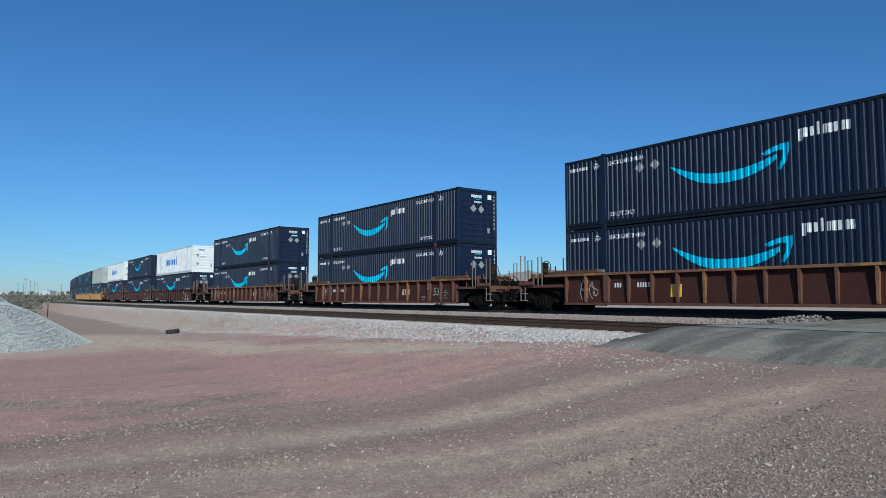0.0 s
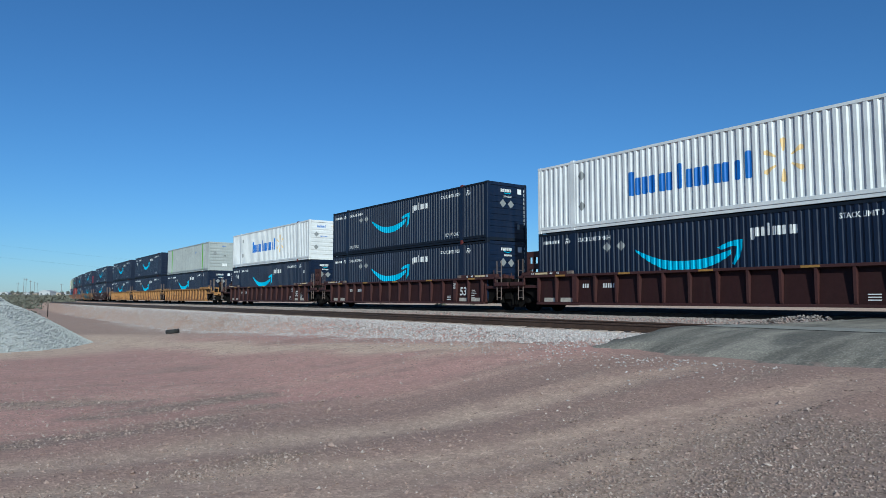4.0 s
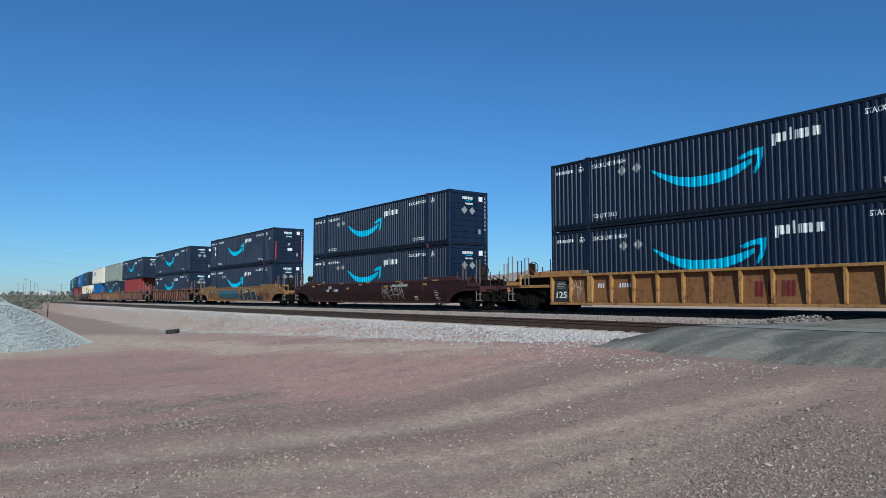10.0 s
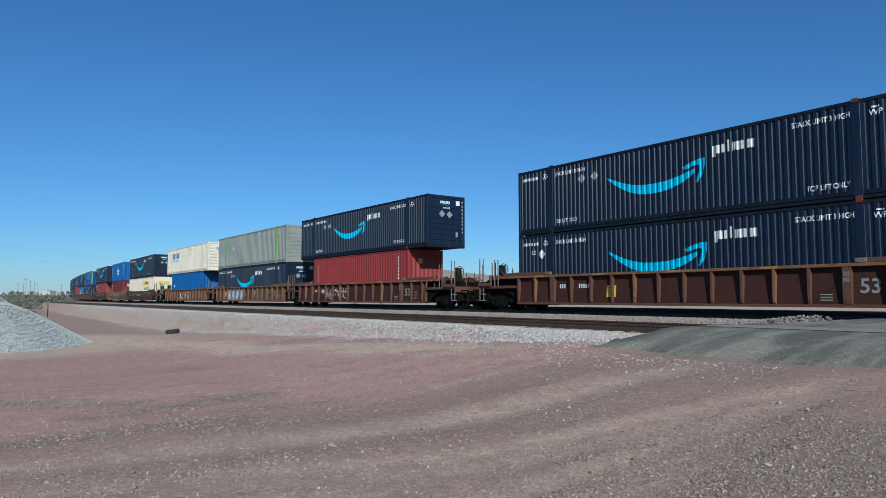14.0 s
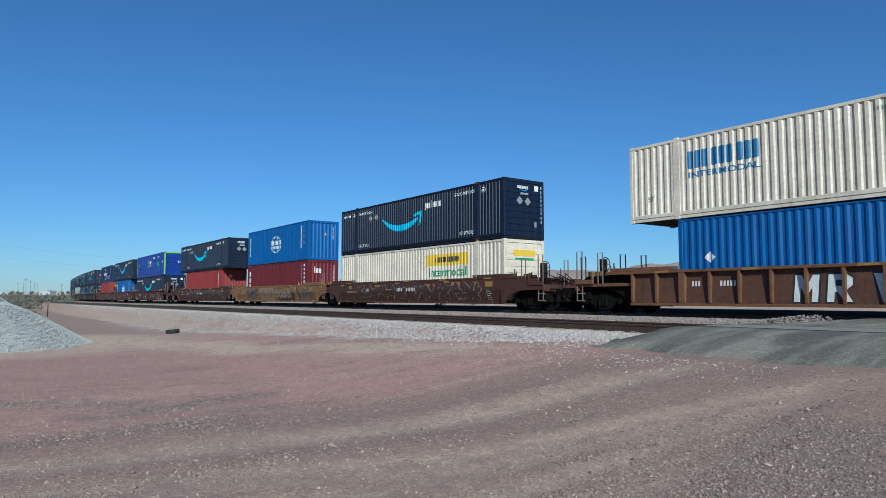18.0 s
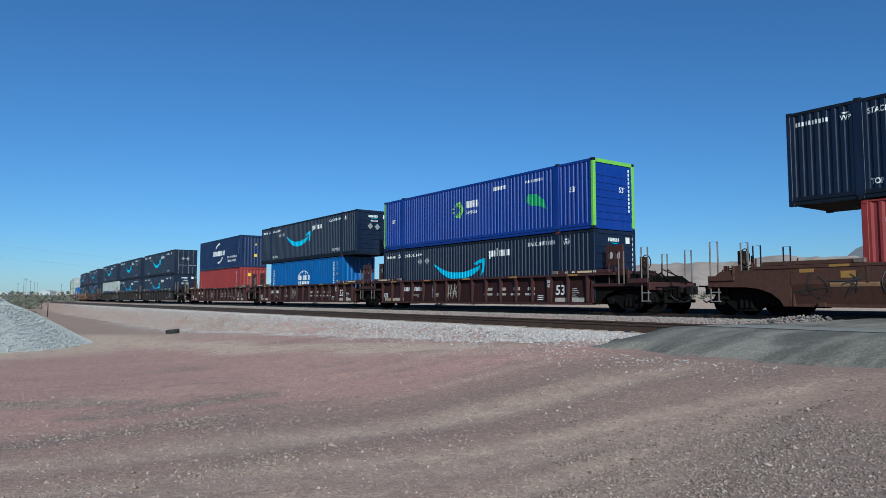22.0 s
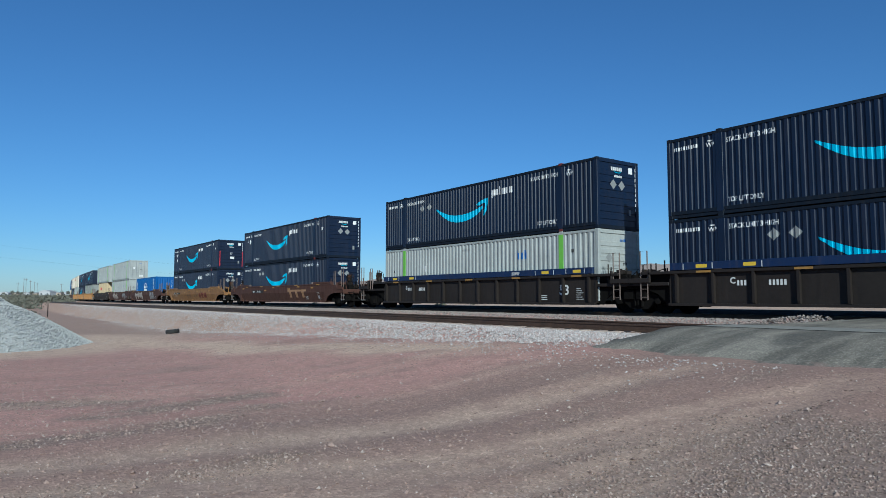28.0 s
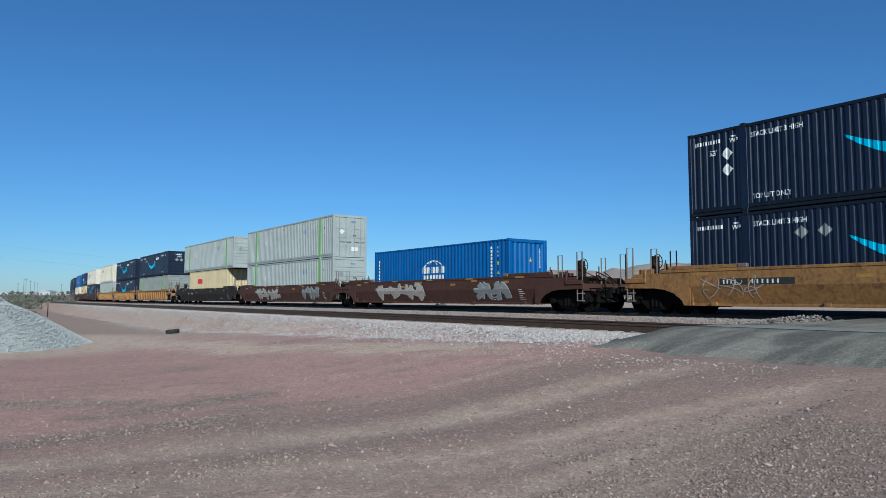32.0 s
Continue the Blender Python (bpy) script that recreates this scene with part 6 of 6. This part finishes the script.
def make_hills():
    ridge(hill_mat("hazy_desert_hills", (0.25, 0.20, 0.175), (0.36, 0.285, 0.235)), "low hazy tan desert hills on the horizon", 2700, 3600,
          lambda px: (0.009 + 0.029 * smooth(430, 800, px) + 0.016 * smooth(850, 1380, px)) * smooth(180, 620, px) + 0.003, 1)
    # distance haze is put into the mountain's blue-grey base colour
    ridge(hill_mat("far_blue_grey_mountain", (0.13, 0.14, 0.16), (0.18, 0.185, 0.20)), "dark mountain behind the hills, coloured blue-grey by haze", 3900, 4100,
          lambda px: 0.004 + 0.072 * smooth(1410, 1545, px), 7)


make_hills()


def at(px, dist, up=0.0):
    """A place on the ground seen at the picture column px, dist metres ahead."""
    a = YAW - math.atan((px - 784) / 1184.7)
    r = dist / math.cos(math.atan((px - 784) / 1184.7))
    return Vector((-math.sin(a) * r, math.cos(a) * r, up))


def make_town():
    rnd = random.Random(3)
    M["wall_white"] = plain("white_stucco", (0.40, 0.41, 0.42), 0.9)
    M["wall_tan"] = plain("tan_stucco", (0.40, 0.33, 0.26), 0.9)
    M["roofing"] = plain("grey_roofing", (0.30, 0.29, 0.28), 0.9)
    M["glass_dark"] = plain("dark_window_glass", (0.02, 0.025, 0.03), 0.15)
    M["foliage"] = plain("dusty_foliage", (0.13, 0.13, 0.10), 0.9, 0.3)
    M["timber"] = plain("weathered_pole_timber", (0.17, 0.15, 0.135), 0.9)
    for px, dist, w, h, coat in ((86, 520, 9.5, 3.4, "wall_white"), (12, 600, 7, 3.0, "wall_white"), (30, 640, 9, 2.8, "wall_tan"), (50, 610, 6, 2.6, "wall_white"), (104, 560, 7, 2.4, "wall_tan"),
                                 (117, 600, 8, 2.8, "wall_white"), (66, 680, 8, 3.0, "wall_tan"), (-20, 620, 9, 3.0, "wall_white"), (140, 640, 9, 3.0, "wall_white"), (2, 660, 7, 2.6, "wall_tan")):
        p = at(px, dist)
        z = ground_z(p.x, p.y)
        root = tagged(new("house"), "small %s low house with a shallow roof" % ("white" if coat == "wall_white" else "tan"), "house", "houses of the far town")
        root.matrix_basis = Matrix.Translation((p.x, p.y, z)) @ Matrix.Rotation(YAW + rnd.uniform(-0.3, 0.3), 4, "Z")
        d = w * 0.7
        part("wall", boxes((-w / 2, w / 2, -d / 2, d / 2, -0.3, h)), coat, root)
        part("roof", prism(bmesh.new(), [(-w / 2 - 0.4, h), (w / 2 + 0.4, h), (0, h + 1.2)], -d / 2 - 0.3, d / 2 + 0.3), "roofing" if coat != "wall_white" else "wall_white", root)
        for k in (-0.3, 0.25):
            part("window", boxes((w * k - 0.6, w * k + 0.6, -d / 2 - 0.03, -d / 2 + 0.02, 1.0, 2.1)), "glass_dark", root)
    for px, dist, hh in ((8, 560, 3.5), (23, 540, 4.5), (40, 590, 4.0), (58, 570, 5), (73, 560, 3.6), (99, 600, 5.2), (111, 575, 4.4), (122, 590, 5), (33, 620, 5), (47, 650, 4.5), (-8, 580, 5), (15, 640, 4), (132, 600, 5)):
        p = at(px, dist)
        z = ground_z(p.x, p.y)
        root = tagged(new("tree"), "dusty green desert tree with a ragged crown", "tree", "trees of the far town")
        root.matrix_basis = pose(p.x, p.y, z)
        bm = tube(bmesh.new(), [(0, 0, -0.2), (0.1, 0, hh * 0.35), (0.15, 0.1, hh * 0.6)], 0.14)
        for k in range(4):
            a = k * 1.6
            tube(bm, [(0.1, 0, hh * 0.4), (math.cos(a) * hh * 0.2, math.sin(a) * hh * 0.2, hh * 0.7)], 0.06, 5)
        part("trunk", bm, "timber", root)
        vs, fs = [], []
        for _ in range(420):
            v = Vector((rnd.gauss(0, 1), rnd.gauss(0, 1), rnd.gauss(0, 0.7)))
            v = v.normalized() * rnd.uniform(0.35, 1.0) * hh * 0.38
            c = v + Vector((0, 0, hh * 0.66))
            u = Vector((rnd.uniform(-1, 1), rnd.uniform(-1, 1), rnd.uniform(-1, 1))) * 0.28
            w = Vector((rnd.uniform(-1, 1), rnd.uniform(-1, 1), rnd.uniform(-1, 1))) * 0.28
            b = len(vs)
            vs += [c - u, c + w, c + u]
            fs.append((b, b + 1, b + 2))
        me = bpy.data.meshes.new("crown")
        me.from_pydata(vs, [], fs)
        me.materials.append(M["foliage"])
        part("crown", me, None, root)
    for px, dist, hh in ((43, 420, 11.5), (47, 440, 11.5), (55, 480, 11), (62, 520, 11), (67, 560, 11), (110, 520, 9.5), (33, 380, 8)):
        p = at(px, dist)
        z = ground_z(p.x, p.y)
        root = tagged(new("utility_pole"), "slim timber utility pole with a crossarm", "utility pole", "poles of the far town")
        root.matrix_basis = Matrix.Translation((p.x, p.y, z)) @ Matrix.Rotation(YAW, 4, "Z")
        part("post", tube(bmesh.new(), [(0, 0, -0.5), (0, 0, hh)], 0.11), "timber", root)
        part("crossarm", boxes((-1.2, 1.2, -0.06, 0.06, hh - 0.8, hh - 0.65)), "timber", root)
    for k, (za, zb) in enumerate(((19.5, 13.5), (24.5, 19.0))):
        a, b = at(-120, 260), at(420, 420)
        pts = []
        for i in range(25):
            u = i / 24
            q = a.lerp(b, u)
            pts.append((q.x, q.y, za + (zb - za) * u - 4 * u * (1 - u) * 1.2))
        for q, top in ((a, za), (b, zb)):
            if k == 1:
                g = ground_z(q.x, q.y)
                mast = tagged(new("transmission_pole"), "tall slim grey steel transmission pole", "utility pole", "poles of the far town")
                mast.matrix_basis = pose(q.x, q.y, g)
                part("post", tube(bmesh.new(), [(0, 0, -0.5), (0, 0, top - g + 0.6)], 0.15), "steel", mast)
        tagged(part("power_line", tube(bmesh.new(), pts, 0.016, 4), "iron"), "thin dark overhead power line", "cable", "overhead wires")


make_town()


def make_bushes():
    """Low dry desert scrub beyond the tracks, too many to count."""
    rnd = random.Random(12)
    vs, fs = [], []
    for _ in range(900):
        px = rnd.uniform(-60, 1600)
        dist = 45 + 420 * rnd.random() ** 1.5
        p = at(px, dist)
        if p.y - bend(p.x) < 27 and p.y - bend(p.x) > 8:
            continue
        if p.y - bend(p.x) <= 8 and (dist < 70 or px > 140):
            continue
        z = ground_z(p.x, p.y)
        r = rnd.uniform(0.2, 0.6)
        for _ in range(26):
            c = p + Vector((rnd.gauss(0, r * 0.5), rnd.gauss(0, r * 0.5), 0))
            c.z = z + abs(rnd.gauss(0, r * 0.5))
            u = Vector((rnd.uniform(-1, 1), rnd.uniform(-1, 1), rnd.uniform(-1, 1))) * r * 0.35
            w = Vector((rnd.uniform(-1, 1), rnd.uniform(-1, 1), rnd.uniform(-1, 1))) * r * 0.35
            b = len(vs)
            vs += [c - u, c + w, c + u]
            fs.append((b, b + 1, b + 2))
    for _ in range(800):                        # a belt of it before the far town
        p = at(rnd.uniform(-80, 128), 120 + 380 * rnd.random())
        z, r = ground_z(p.x, p.y), rnd.uniform(0.4, 1.3)
        for _ in range(30):
            c = p + Vector((rnd.gauss(0, r * 0.8), rnd.gauss(0, r * 0.8), 0))
            c.z = z + abs(rnd.gauss(0, r * 0.4))
            u = Vector((rnd.uniform(-1, 1), rnd.uniform(-1, 1), rnd.uniform(-1, 1))) * r * 0.35
            w = Vector((rnd.uniform(-1, 1), rnd.uniform(-1, 1), rnd.uniform(-1, 1))) * r * 0.35
            b = len(vs)
            vs += [c - u, c + w, c + u]
            fs.append((b, b + 1, b + 2))
    me = bpy.data.meshes.new("scrub")
    me.from_pydata(vs, [], fs)
    me.materials.append(M["foliage"])
    tagged(new("scrub", me), "low dry desert scrub", "bushes", kind="stuff")


make_bushes()


# ---- movement ----
def motions():
    """The train rolls past at a steady pace; its wheels turn with it."""
    times = [2.0 * k for k in range(17)]
    for ob, mid, half, z in RIDERS:
        walk(ob, [(t, rigid(mid + run(t), half, z)) for t in times])
    for side in (-1, 1):
        first = AXLES[side][0]
        walk(first, [(k / 30, pose(side * 0.88, 0, 0.457, 0, math.degrees(run(k / 30) / 0.457) % 360, 0)) for k in range(961)])
        keys = first.animation_data
        for ob in AXLES[side][1:]:
            ob.rotation_mode = "QUATERNION"
            ob.animation_data_create()
            ob.animation_data.action = keys.action
            ob.animation_data.action_slot = keys.action_slot


motions()
